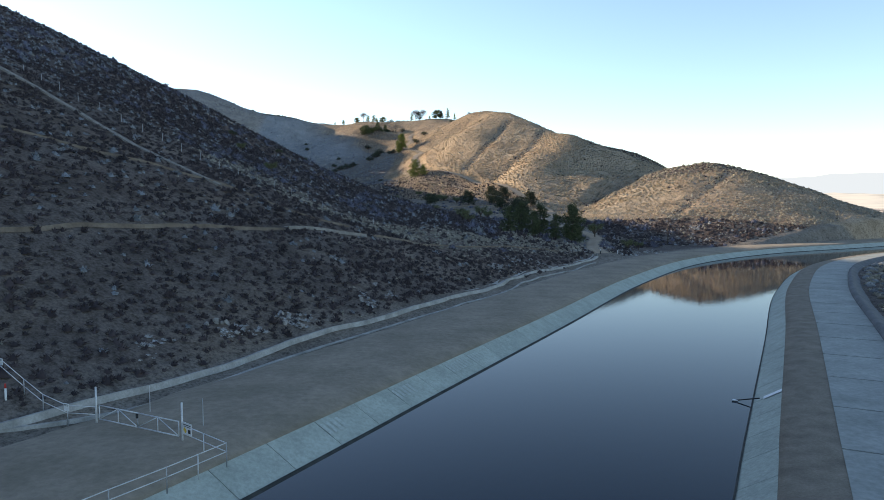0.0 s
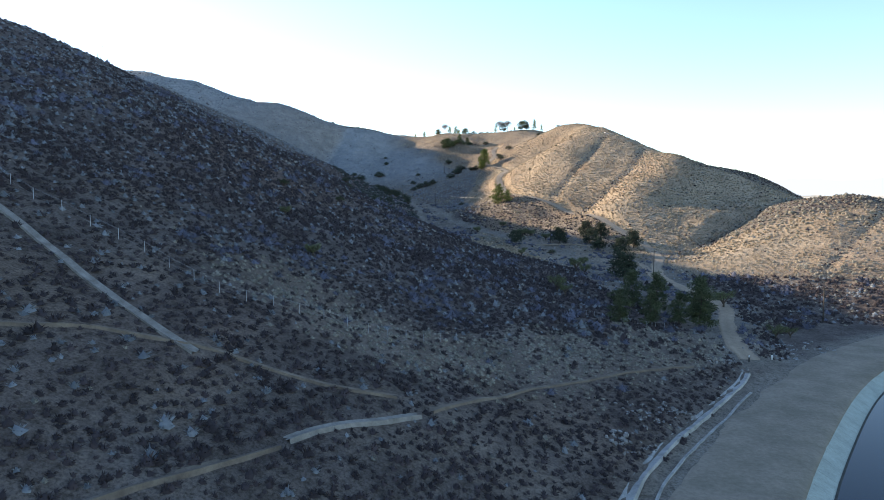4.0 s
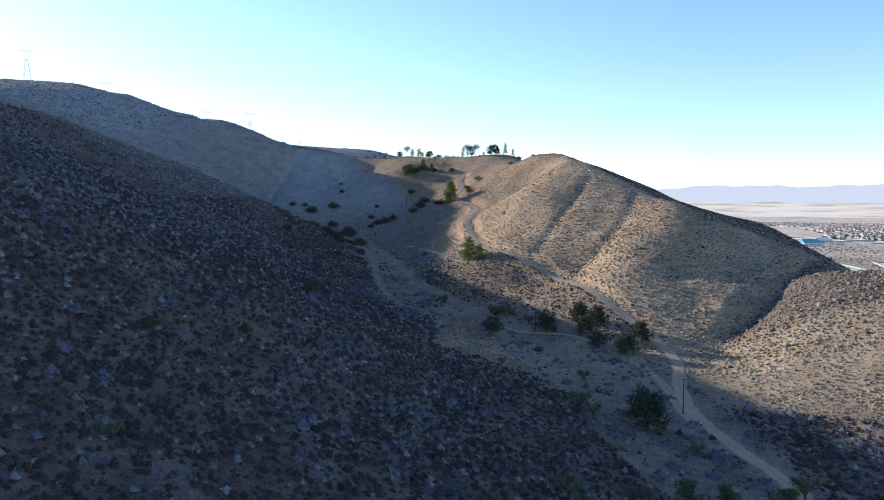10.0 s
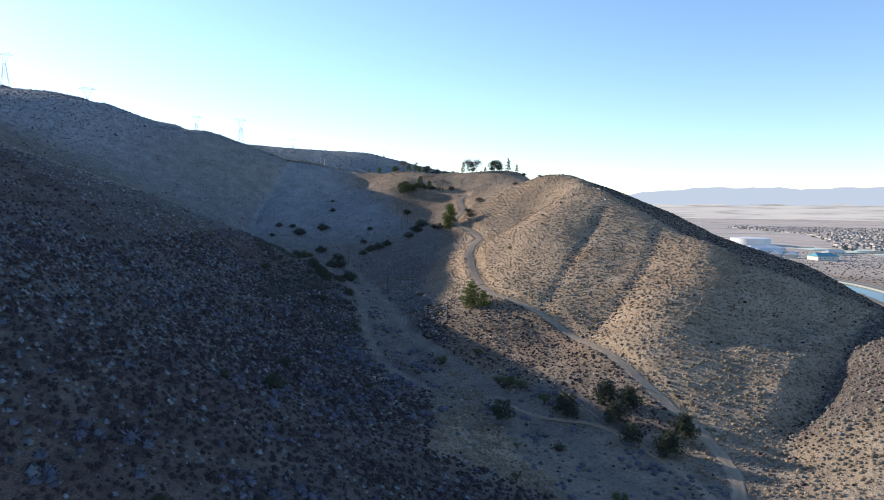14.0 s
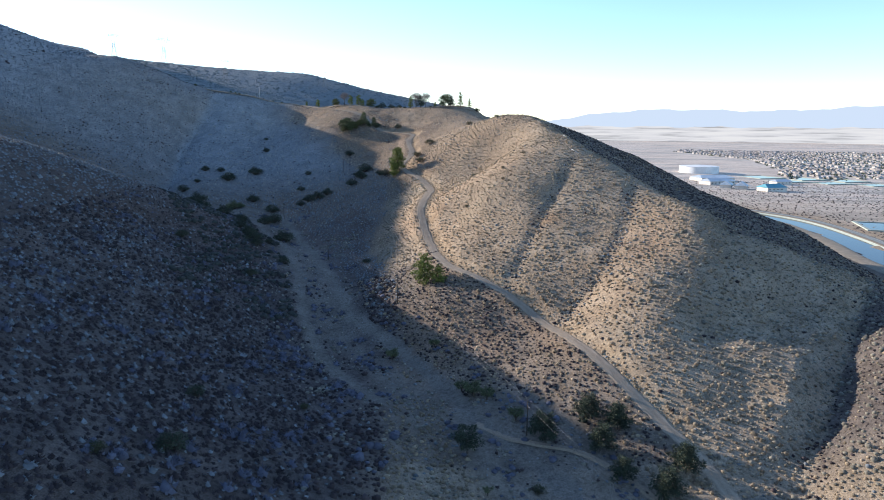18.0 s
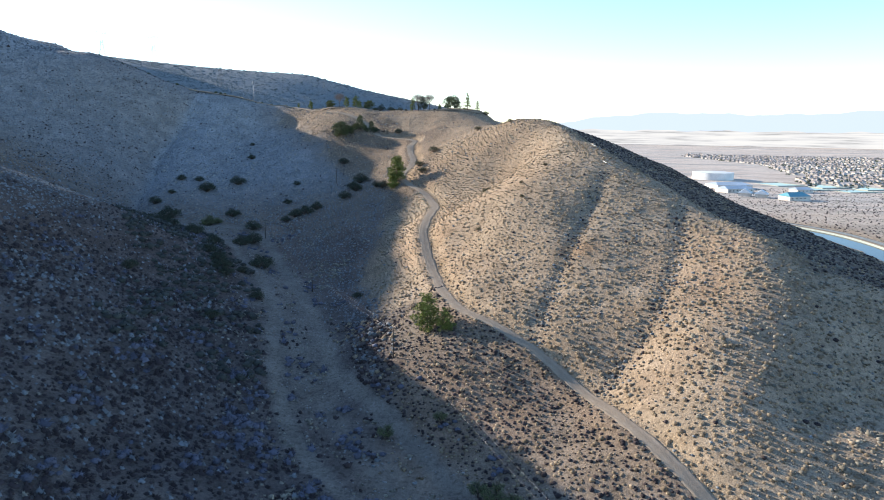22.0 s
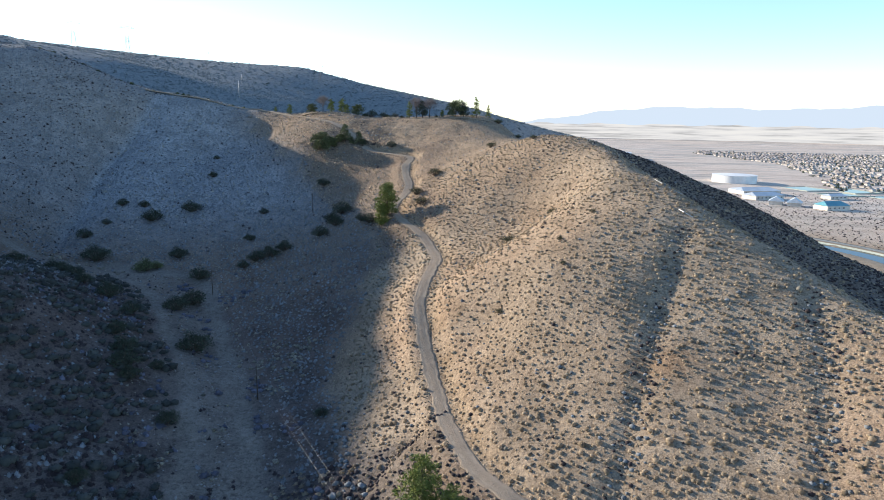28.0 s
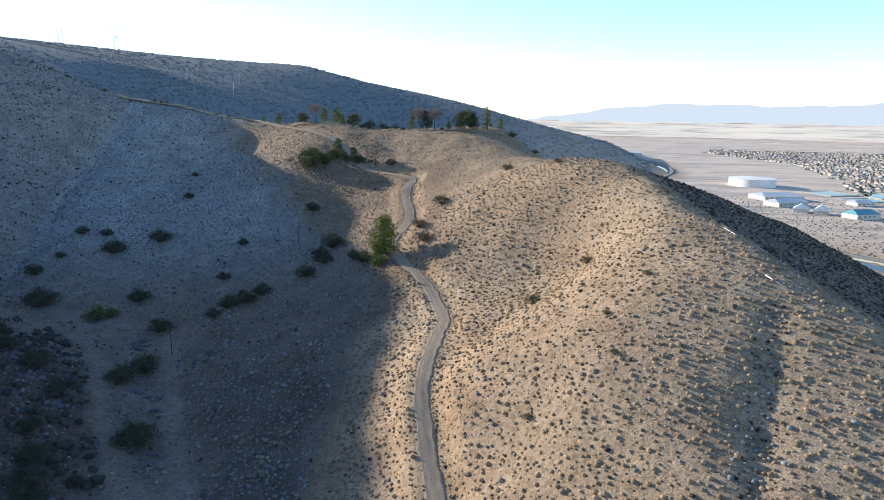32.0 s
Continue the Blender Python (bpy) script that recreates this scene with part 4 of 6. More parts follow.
def bare_tree(name, h, r):
    tree = new(name)
    trunk, branches = bmesh.new(), bmesh.new()
    rod(trunk, (0, 0, -0.2), (0.1, 0, h * 0.4), h * 0.022, h * 0.014, 7)
    part("trunk", bake(trunk, "trunk", BARK, True), tree)

    def grow(a, d, length, thick, level):
        b = a + d * length
        rod(branches, a, b, thick, thick * 0.55, 4)
        if level:
            for _ in range(4 if level > 1 else 5):
                v = (d + Vector(rng.normal(size=3)) * 0.5 + Vector((0, 0, 0.22))).normalized()
                grow(a.lerp(b, rng.uniform(0.5, 1.0)), v, length * rng.uniform(0.55, 0.8), thick * 0.55, level - 1)
    for i in range(5):
        a = i * 1.26 + rng.uniform(-0.3, 0.3)
        grow(Vector((0.1, 0, h * rng.uniform(0.28, 0.42))), Vector((math.cos(a) * 0.55, math.sin(a) * 0.55, 1)).normalized(), h * 0.27, h * 0.011, 3)
    part("crown", bake(branches, "crown", TWIG), tree)
    tips = [(math.cos(a) * r * q * 0.8, math.sin(a) * r * q * 0.8, h * (0.62 + 0.3 * (1 - q) * math.sin(3 * a) ** 2 + 0.08 * q)) for q in (0.25, 0.6, 0.95) for a in np.arange(0, 6.2, 0.7)]
    part("twigs", soup("twigs", sprays(tips, [r * 0.42] * len(tips), 60, 0.022, 1.8, 1.0), TWIG), tree)
    return tree


def joshua(name, h, forks):
    """A forked yucca tree: rough limbs that end in balls of stiff blades."""
    tree = new(name)
    limbs, heads = bmesh.new(), []
    rod(limbs, (0, 0, -0.2), (0, 0, h * 0.3), h * 0.06, h * 0.045, 8)
    for i in range(forks):
        a = i * 6.283 / forks + rng.uniform(-0.4, 0.4)
        o = Vector((0, 0, h * rng.uniform(0.15, 0.3)))
        e = o + Vector((math.cos(a) * h * 0.3, math.sin(a) * h * 0.3, h * rng.uniform(0.15, 0.45)))
        rod(limbs, o, e, h * 0.04, h * 0.035, 6)
        for _ in range(2):
            t = e + Vector((math.cos(a + rng.uniform(-1, 1)) * h * 0.14, math.sin(a + rng.uniform(-1, 1)) * h * 0.14, h * rng.uniform(0.05, 0.22)))
            rod(limbs, e, t, h * 0.035, h * 0.03, 6)
            heads += [t, e.lerp(t, 0.3)]
    part("trunk", bake(limbs, "trunk", BARK), tree)
    part("crown", soup("crown", sprays(heads, [h * 0.15] * len(heads), 44, 0.09, 2.2, 1.0), YUCCA), tree)
    return tree


def bush(name, r, material, n=26, leaves=60, blade=0.45):
    b = new(name)
    bm = bmesh.new()
    centres, radii = [], []
    for i in range(n):
        a, d = i * 2.4, r * math.sqrt((i + 0.5) / n) * 0.8
        z = r * (0.86 - 0.78 * (d / r) ** 2) * rng.uniform(0.55, 1.1)
        c = Vector((math.cos(a) * d, math.sin(a) * d, z))
        rod(bm, (c.x * 0.2, c.y * 0.2, -0.1), c, 0.03 * r, 0.012 * r, 4)
        centres.append(c)
        radii.append(r * rng.uniform(0.2, 0.36))
    part("woody_base", bake(bm, "woody_base", BARK), b)
    part("foliage", soup("foliage", sprays(centres, radii, leaves, 0.13, blade, 0.8), material), b)
    return b


def ground_at(x, y):
    return float(sample("z", x, y))


def stand(proto, spots, label, category, group="", sink=0.05):
    """Sets copies of a thing at spots (x, y, scale); the first is the thing itself."""
    for i, (x, y, s) in enumerate(spots):
        m = pose(x, y, ground_at(x, y) - sink, 0, 0, (i * 137 + x * 7) % 360) @ Matrix.Scale(s, 4)
        ob = proto if i == 0 else copy_thing(proto, m)
        ob.matrix_basis = m
        tagged(ob, label, category, group)


stand(pine("pine_tree", 11.5, 3.4, NEEDLE, 0.05, 2.2, 0.0, 0.6), [(-18, 447, 1.0), (-12.5, 442.5, 0.62)], "bright green pine beside the dirt track, lit by low sun", "tree")
stand(pine("pine_tree", 14.0, 4.2, NEEDLE, 0.06, 2.4, 0.05, 0.5), [(-37, 613, 1.0), (-39, 609, 0.6)], "tall green pine standing at the bend of the track", "tree")
stand(pine("pine_tree", 9.0, 4.6, OLIVE_NEEDLE, 0.06, 1.6, 0.03, 0.3), [(-80, 706, 1.1), (-75, 708, 0.6), (-71, 711, 0.5)], "broad green pine on the upper slope", "tree", "pines below the ridge")
stand(pine("pine_tree", 9.5, 3.0, OLIVE_NEEDLE, 0.08, 1.4, 0.0, 0.6), [(-68, 711, 1.05), (-60, 708, 0.75), (-64, 708, 0.45)], "green pine on the upper slope beside the track", "tree", "pines below the ridge")
stand(pine("pine_tree", 12.0, 2.4, NEEDLE, 0.08, 1.5, 0.0, 0.85), [(-33, 737, 0.85), (6.2, 727.5, 1.0), (13.7, 734, 0.66)], "tall slender pine on the ridge against the sky", "tree", "trees on the ridge")
stand(pine("pine_tree", 8.5, 2.4, NEEDLE, 0.1, 1.3, 0.0, 0.65), [(-116, 791, 0.8), (-85, 772, 0.95), (-79, 777, 1.1), (-75, 773, 0.75), (-99, 782, 0.6), (-13.5, 730, 0.5), (-127, 797, 0.45)], "green pine along the ridge road", "tree", "trees on the ridge")
stand(pine("pine_tree", 9.6, 4.4, OLIVE_NEEDLE, 0.2, 1.5, 0.02, 0.15), [(-5.6, 727, 1.0), (-67.5, 765, 0.72), (-98, 773, 0.6)], "round-headed olive tree on the ridge", "tree", "trees on the ridge")
stand(pine("juniper_tree", 9.5, 3.0, DARK_NEEDLE, 0.15, 1.4, 0.02, 0.3), [(-1.3, 725, 0.9), (-25.3, 736, 1.05)], "dark round-headed tree on the ridge", "tree", "trees on the ridge")
stand(bare_tree("bare_tree", 12.5, 4.5), [(-28.8, 738, 1.0), (-21, 733, 0.95), (-90, 769, 0.88)], "leafless pinkish grey tree on the ridge", "tree", "trees on the ridge")
stand(bush("scrub_bush", 2.6, OLIVE, 30), [(19.3, 730, 1.2), (30, 719, 0.9), (37, 708, 0.8), (-62, 759, 0.9), (-47, 747, 0.8), (-38, 742, 0.6), (-17, 731, 0.5)], "rounded olive bush on the ridge", "bush", "bushes on the ridge")
stand(pine("juniper_tree", 11.0, 3.1, GROVE_NEEDLE, 0.08, 1.7, 0.02, 0.5), [(26, 217, 0.9), (32, 217, 0.95), (44, 220, 0.95), (41, 209, 1.15), (35, 205, 0.75), (27, 197, 0.75), (19, 189, 0.7)],
      "dark green conifer in the grove beside the wash", "tree", "conifer grove")
stand(pine("juniper_tree", 10.5, 4.6, DARK_NEEDLE, 0.2, 1.3, 0.02, 0.2), [(31, 267, 1.0), (14, 352, 0.75), (26, 357, 0.7), (33, 353, 0.7), (38, 330, 0.7), (45, 337, 0.75), (30, 336, 0.6), (27, 346, 0.65)],
      "dark spreading conifer on the wash floor", "tree", "valley trees")
stand(pine("juniper_tree", 7.0, 3.4, DARK_NEEDLE, 0.35, 0.9, -0.05, 0.1), [(-6, 347, 1.0)], "flat-topped dark pine standing alone in the wash", "tree")
stand(joshua("joshua_tree", 4.6, 5), [(16, 275, 1.1), (18.5, 271, 0.8), (7, 223, 0.95), (9, 219, 0.7), (-3, 309, 0.6), (39, 255, 0.65), (55, 239, 1.1), (58, 207, 0.75), (62, 209, 0.6), (-2, 331, 0.5)],
      "forked yucca tree with spiky green heads", "yucca", "yucca trees")
stand(joshua("joshua_tree", 4.0, 7), [(-3, 376, 1.2), (1, 373, 1.0), (-6, 379, 0.9), (8, 362, 1.0), (-28, 405, 1.0), (-14, 408, 0.8), (21, 305, 0.9), (-42, 164, 0.7), (-57, 190, 0.6)],
      "clustered yucca tree with many spiky heads", "yucca", "yucca trees")
stand(bush("juniper_bush", 3.8, DARK_NEEDLE, 34), [(-107, 558, 1.35), (-105, 567, 1.45), (-91, 531, 1.65), (-164, 617, 1.85), (-131, 624, 1.3), (-113, 599, 1.3), (-158, 661, 1.6), (-141, 670, 1.5), (-178, 674, 1.0), (-167, 674, 0.9),
      (-143, 711, 0.87), (-75, 679, 1.05), (-102, 661, 0.75), (-102, 634, 0.86), (-184, 646, 1.2), (-99, 502, 1.2), (-93, 507, 0.7), (-128, 554, 1.45), (-115, 541, 1.1), (-177, 654, 0.72), (-150, 740, 0.6), (-57, 710, 0.74),
      (-41, 699, 0.93), (-155, 575, 1.1), (-163, 583, 1.2), (-148, 570, 1.0), (-141, 562, 1.0), (-172, 575, 1.1), (-81, 484, 0.9), (-103, 510, 1.2), (-110, 520, 1.0), (-96, 498, 0.9), (-45, 491, 0.6), (-120, 470, 0.9), (-88, 455, 0.8),
      (-64, 312, 1.0), (-70, 341, 0.7)],
      "rounded dark green bush beside the wash", "bush", "dark bushes in the valley")
stand(bush("juniper_bush", 3.6, DARK_NEEDLE, 34), [(-93, 610, 1.2), (-87, 611, 1.35), (-82, 615, 1.2), (-97, 605, 0.9), (-60, 640, 1.5), (-61, 627, 1.25), (-64, 634, 1.2), (-67, 620, 1.2), (-45, 617, 1.15), (-49, 622, 0.9)],
      "dark green bush in a row across the shaded slope", "bush", "dark bushes on the slope")
stand(bush("juniper_bush", 3.2, DARK_NEEDLE, 30), [(-58, 760, 1.4), (-50, 756, 1.0), (-43, 752, 0.9)], "dark spreading bush on the ridge beneath the trees", "bush", "bushes on the ridge")
stand(bush("yucca_clump", 3.6, YUCCA, 40, 30, 1.2), [(-140, 609, 1.35), (-136, 612, 0.8)], "low spreading clump of spiky green yucca beside the wash", "yucca")
stand(bush("scrub_bush", 2.3, OLIVE), [(-58, 706, 1.2), (-17, 637, 1.6), (-25, 626, 1.5), (-23, 614, 1.5), (9, 646, 1.2), (25, 621, 0.8), (25, 566, 1.0), (8, 551, 1.2), (30, 527, 0.55), (19, 518, 0.5), (1, 503, 0.6),
      (18, 506, 0.5), (-48, 357, 0.7), (10, 333, 0.9), (-71, 226, 0.9), (-60, 246, 0.8), (-72, 300, 0.9)],
      "olive green scrub bush on the dry slope", "bush", "scrub bushes")


# ---- poles, wires, towers ----
POLE_WOOD = surface("weathered_pole_wood", (0.05, 0.038, 0.03), (0.10, 0.08, 0.062), 0.6, 0.9, 0.5)
STEEL = surface("galvanised_steel", (0.42, 0.43, 0.44), (0.56, 0.57, 0.58), 1.0, 0.6, 0.1, 0.3)
DULL_STEEL = surface("dull_weathered_steel", (0.15, 0.155, 0.16), (0.22, 0.225, 0.23), 3.0, 0.8, 0, 0.1)
WIRE = surface("bright_wire", (0.30, 0.29, 0.28), (0.42, 0.41, 0.40), 1.0, 0.5, 0, 0.8)
CERAMIC = surface("grey_insulator", (0.25, 0.25, 0.26), (0.35, 0.35, 0.36), 0.3, 0.3, 0)


def utility_pole(h):
    pole = new("utility_pole")
    bm = bmesh.new()
    rod(bm, (0, 0, -0.5), (0, 0, h), 0.16, 0.11, 10)
    part("post", bake(bm, "post", POLE_WOOD, True), pole)
    bm = bmesh.new()
    box(bm, (2.2, 0.1, 0.12), (0, 0.14, h - 0.5), bevel=0.015)
    part("crossarm", bake(bm, "crossarm", POLE_WOOD), pole)
    bm = bmesh.new()
    rod(bm, (0, 0, 0), (0, 0, 0.2), 0.05, 0.03, 8)
    me = bake(bm, "insulator", CERAMIC, True)
    for x in (-1.0, 1.0):
        part("insulator", me, pole, m=Matrix.Translation((x, 0.14, h - 0.44)))
    return pole


LINE = [(79, 232), (43, 280), (10, 355), (-28, 437), (-64, 502), (-102, 581)]
first = utility_pole(9.6)
for i, (x, y) in enumerate(LINE + [(-76, 652), (-49, 704)]):
    a = LINE[min(i, 4)], LINE[min(i, 4) + 1]
    m = pose(x, y, ground_at(x, y), 0, 0, math.degrees(math.atan2(a[1][1] - a[0][1], a[1][0] - a[0][0])) - 90)
    ob = first if i == 0 else copy_thing(first, m)
    ob.matrix_basis = m
    tagged(ob, "weathered wooden utility pole with one crossarm", "utility pole", "power line through the wash")


def cable(name, a, b, sag, thick, label):
    cu = bpy.data.curves.new(name, "CURVE")
    cu.dimensions, cu.bevel_depth, cu.bevel_resolution = "3D", thick, 1
    s = cu.splines.new("POLY")
    s.points.add(16)
    for i in range(17):
        t = i / 16
        p = Vector(a).lerp(Vector(b), t)
        s.points[i].co = (p.x, p.y, p.z - sag * 4 * t * (1 - t), 1)
    cu.materials.append(WIRE)
    tagged(new(name, cu), label, "cable", "power line wires")


for (x0, y0), (x1, y1) in zip(LINE[:-1], LINE[1:]):
    d = Vector((x1 - x0, y1 - y0, 0)).normalized()
    for o in (-1.0, 1.0):
        cable("overhead_wire", (x0 + d.y * o, y0 - d.x * o, ground_at(x0, y0) + 9.3), (x1 + d.y * o, y1 - d.x * o, ground_at(x1, y1) + 9.3), 1.2, 0.011, "thin bright power line wire between wooden poles")


def lattice_tower(h):
    tower = new("transmission_tower")
    bm = bmesh.new()
    foot, waist, k = h * 0.11, h * 0.03, h * 0.0032
    top = h * 0.66
    corners = [(-1, -1), (1, -1), (1, 1), (-1, 1)]
    for x, y in corners:
        rod(bm, (x * foot, y * foot, -1), (x * waist, y * waist, top), k * 1.3, k, 4)
    levels = [0, 0.2, 0.38, 0.54, 0.66]
    for lo, hi in zip(levels[:-1], levels[1:]):
        for i in range(4):
            def at(c, t):
                w = foot + (waist - foot) * t / 0.66
                return (c[0] * w, c[1] * w, t * h)
            p, q = corners[i], corners[(i + 1) % 4]
            rod(bm, at(p, lo), at(q, hi), k * 0.6, None, 4)
            rod(bm, at(q, lo), at(p, hi), k * 0.6, None, 4)
            rod(bm, at(p, hi), at(q, hi), k * 0.6, None, 4)
    part("mast", bake(bm, "mast", DULL_STEEL), tower)
    bm = bmesh.new()
    for s in (-1, 1):
        rod(bm, (s * waist, 0, top), (s * h * 0.13, 0, h * 0.9), k, None, 4)
        rod(bm, (s * waist, 0, top), (s * h * 0.05, 0, h * 0.9), k * 0.7, None, 4)
        rod(bm, (s * h * 0.13, 0, h * 0.9), (s * h * 0.15, 0, h), k * 0.7, None, 4)
        rod(bm, (s * h * 0.22, 0, h * 0.9), (s * h * 0.13, 0, h * 0.93), k * 0.7, None, 4)
    rod(bm, (-h * 0.22, 0, h * 0.9), (h * 0.22, 0, h * 0.9), k, None, 4)
    rod(bm, (-h * 0.14, 0, h * 0.94), (h * 0.14, 0, h * 0.94), k, None, 4)
    for i in range(8):
        x = -h * 0.14 + i * h * 0.04
        rod(bm, (x, 0, h * 0.9), (x + h * 0.02, 0, h * 0.94), k * 0.5, None, 4)
    part("crossarm", bake(bm, "crossarm", DULL_STEEL), tower)
    return tower


tower = lattice_tower(46.0)
for i, (x, y, top) in enumerate([(-657, 1010, 283), (-538, 1002, 230), (-525, 1300, 231), (-415, 1221, 220), (-411, 1500, 212), (-303, 2000, 232), (79, 2600, 190)]):
    z = max(ground_at(x, y) - 1, top - 46) if top - 46 > ground_at(x, y) else top - 46
    z = min(z, ground_at(x, y))
    m = pose(x, y, z, 0, 0, 28 + 5 * i)
    ob = tower if i == 0 else copy_thing(tower, m)
    ob.matrix_basis = m
    tagged(ob, "grey steel lattice transmission tower on the far ridge", "pylon", "transmission towers")


def steel_pole(h):
    p = new("steel_pole")
    bm = bmesh.new()
    rod(bm, (0, 0, -1), (0, 0, h), 0.45, 0.25, 10)
    part("shaft", bake(bm, "shaft", STEEL, True), p)
    for z in (0.9, 0.8):
        bm = bmesh.new()
        rod(bm, (-1.6, 0, h * z), (1.6, 0, h * z), 0.12, 0.08, 6)
        part("arm", bake(bm, "arm", STEEL), p)
    return p


mono = steel_pole(24.0)
for i, (x, y, s) in enumerate([(-286, 1257, 1.0), (-71, 1000, 0.65), (-380, 1600, 0.8)]):
    m = pose(x, y, ground_at(x, y), 0, 0, 20) @ Matrix.Scale(s, 4)
    ob = mono if i == 0 else copy_thing(mono, m)
    ob.matrix_basis = m
    tagged(ob, "tall pale steel power pole behind the ridge", "power pole", "steel poles")


# ---- gate, fences, ditches and rocks beside the canal ----
PIPE = surface("white_painted_pipe", (0.50, 0.51, 0.51), (0.66, 0.67, 0.67), 0.7, 0.5, 0.1, 0.2)
SIGN_WHITE = surface("white_sign_face", (0.62, 0.63, 0.62), (0.74, 0.75, 0.74), 0.5, 0.5, 0)
SIGN_BLACK = surface("black_print", (0.02, 0.02, 0.02), (0.04, 0.04, 0.04), 0.3, 0.6, 0)
SIGN_YELLOW = surface("yellow_print", (0.65, 0.42, 0.03), (0.75, 0.5, 0.05), 0.3, 0.6, 0)
SIGN_RED = surface("red_print", (0.45, 0.03, 0.02), (0.55, 0.05, 0.04), 0.3, 0.6, 0)


def pipe_part(name, ends, r, owner, z0):
    bm = bmesh.new()
    for a, b in ends:
        rod(bm, (a[0], a[1], a[2] + z0), (b[0], b[1], b[2] + z0), r, None, 7)
    return part(name, bake(bm, name, PIPE, True), owner)


def pipe_gate():
    a, b = Vector((-22.2, 42.2, 0)), Vector((-15.8, 39.0, 0))
    z = max(ground_at(-22, 42), 0.05)
    gate = tagged(new("pipe_gate"), "closed white pipe gate with two braced leaves across the dirt road", "gate")
    mid = (a + b) / 2
    for p, q in ((a, mid), (b, mid)):
        leaf = new("leaf")
        leaf.parent = gate
        up, low = Vector((0, 0, 1.12)), Vector((0, 0, 0.22))
        c = (p + q) / 2
        pipe_part("frame", [(p + low, q + low), (p + up, q + up), (p + low, p + up), (q + low, q + up)], 0.04, leaf, z)
        pipe_part("brace", [(p + low, c + up), (q + low, c + up), (c + low, c + up)], 0.028, leaf, z)
    for p in (a - Vector((0.25, -0.1, 0)), b + Vector((0.25, -0.1, 0))):
        pipe_part("gate_post", [(p + Vector((0, 0, -0.4)), p + Vector((0, 0, 2.3)))], 0.06, gate, z)
    bm = bmesh.new()
    box(bm, (0.14, 0.1, 0.3), (mid.x, mid.y - 0.06, z + 0.95), bevel=0.02)
    part("lock", bake(bm, "lock", SIGN_BLACK), gate)


def pipe_fence(points, label):
    fence = tagged(new("pipe_fence"), label, "fence", "pipe rail fences")
    for p, q in zip(points[:-1], points[1:]):
        p, q = Vector((*p, 0)), Vector((*q, 0))
        n = max(1, round((q - p).length / 2.4))
        zs = [max(ground_at(*p.lerp(q, i / n)[:2]), -0.05) + 0.03 for i in range(n + 1)]
        for i in range(n):
            u, v = p.lerp(q, i / n), p.lerp(q, (i + 1) / n)
            for h in (1.05, 0.55):
                pipe_part("rail", [(u + Vector((0, 0, zs[i] + h)), v + Vector((0, 0, zs[i + 1] + h)))], 0.028, fence, 0)
            pipe_part("post", [(u + Vector((0, 0, zs[i] - 0.3)), u + Vector((0, 0, zs[i] + 1.07)))], 0.034, fence, 0)
        pipe_part("post", [(q + Vector((0, 0, zs[n] - 0.3)), q + Vector((0, 0, zs[n] + 1.07)))], 0.034, fence, 0)


def sign_board(x, y, z, w, h, turn, kind):
    s = tagged(new("warning_sign"), "small white warning sign on the fence" if kind else "white sign with yellow and black symbols beside the gate", "sign")
    s.matrix_basis = pose(x, y, z, 0, 0, turn)
    bm = bmesh.new()
    box(bm, (w, 0.03, h), (0, 0, 0), bevel=0.006)
    part("board", bake(bm, "board", SIGN_WHITE), s)
    for i, (px, pz, pw, ph, m) in enumerate([(0, 0.32, 0.8, 0.07, SIGN_BLACK), (0.02, 0.18, 0.7, 0.05, SIGN_BLACK), (-0.2, -0.12, 0.3, 0.3, SIGN_YELLOW), (0.25, -0.15, 0.26, 0.3, SIGN_BLACK)][: 2 if kind else 4]):
        bm = bmesh.new()
        box(bm, (pw * w, 0.004, ph * h), (px * w, -0.019, pz * h), Matrix.Rotation(0.785, 4, "Y") if m is SIGN_YELLOW else None)
        part("print_bar" if i < 2 else "symbol", bake(bm, "print", m), s)


pipe_gate()
pipe_fence([(-15.5, 38.8), (-11.9, 35.8), (-13.8, 32.4), (-15.4, 29.8), (-19.5, 22.5)], "white two-rail pipe fence beside the canal road")
pipe_fence([(-22.5, 42.3), (-24.5, 42.6), (-26.5, 43.3), (-28.3, 44.2), (-31.5, 45.8), (-36, 48)], "white two-rail pipe fence climbing from the gate to the slope")
sign_board(-15.0, 38.25, 0.95, 1.0, 0.75, 322, 0)
sign_board(-24.5, 42.5, 0.95, 0.5, 0.5, 335, 1)
sign_board(-30.4, 45.1, ground_at(-30.4, 45.2) + 1.05, 0.45, 0.45, 330, 1)


def marker(x, y, h, r, cap, label):
    b = tagged(new("marker_post"), label, "bollard", "marker posts")
    b.matrix_basis = pose(x, y, max(ground_at(x, y), 0))
    bm = bmesh.new()
    rod(bm, (0, 0, -0.3), (0, 0, h * 0.72), r, None, 10)
    part("shaft", bake(bm, "shaft", SIGN_BLACK if cap is SIGN_WHITE else SIGN_WHITE, True), b)
    bm = bmesh.new()
    rod(bm, (0, 0, h * 0.72), (0, 0, h), r, r * 0.8, 10)
    part("cap", bake(bm, "cap", cap, True), b)


marker(42.5, 177.5, 1.3, 0.13, SIGN_WHITE, "dark bollard with a pale cap at the track entrance")
marker(48.0, 181.0, 1.3, 0.15, SIGN_BLACK, "dark bollard at the track entrance")
marker(-28.9, 43.2, 1.1, 0.07, SIGN_RED, "white marker post with a red top beside the fence")
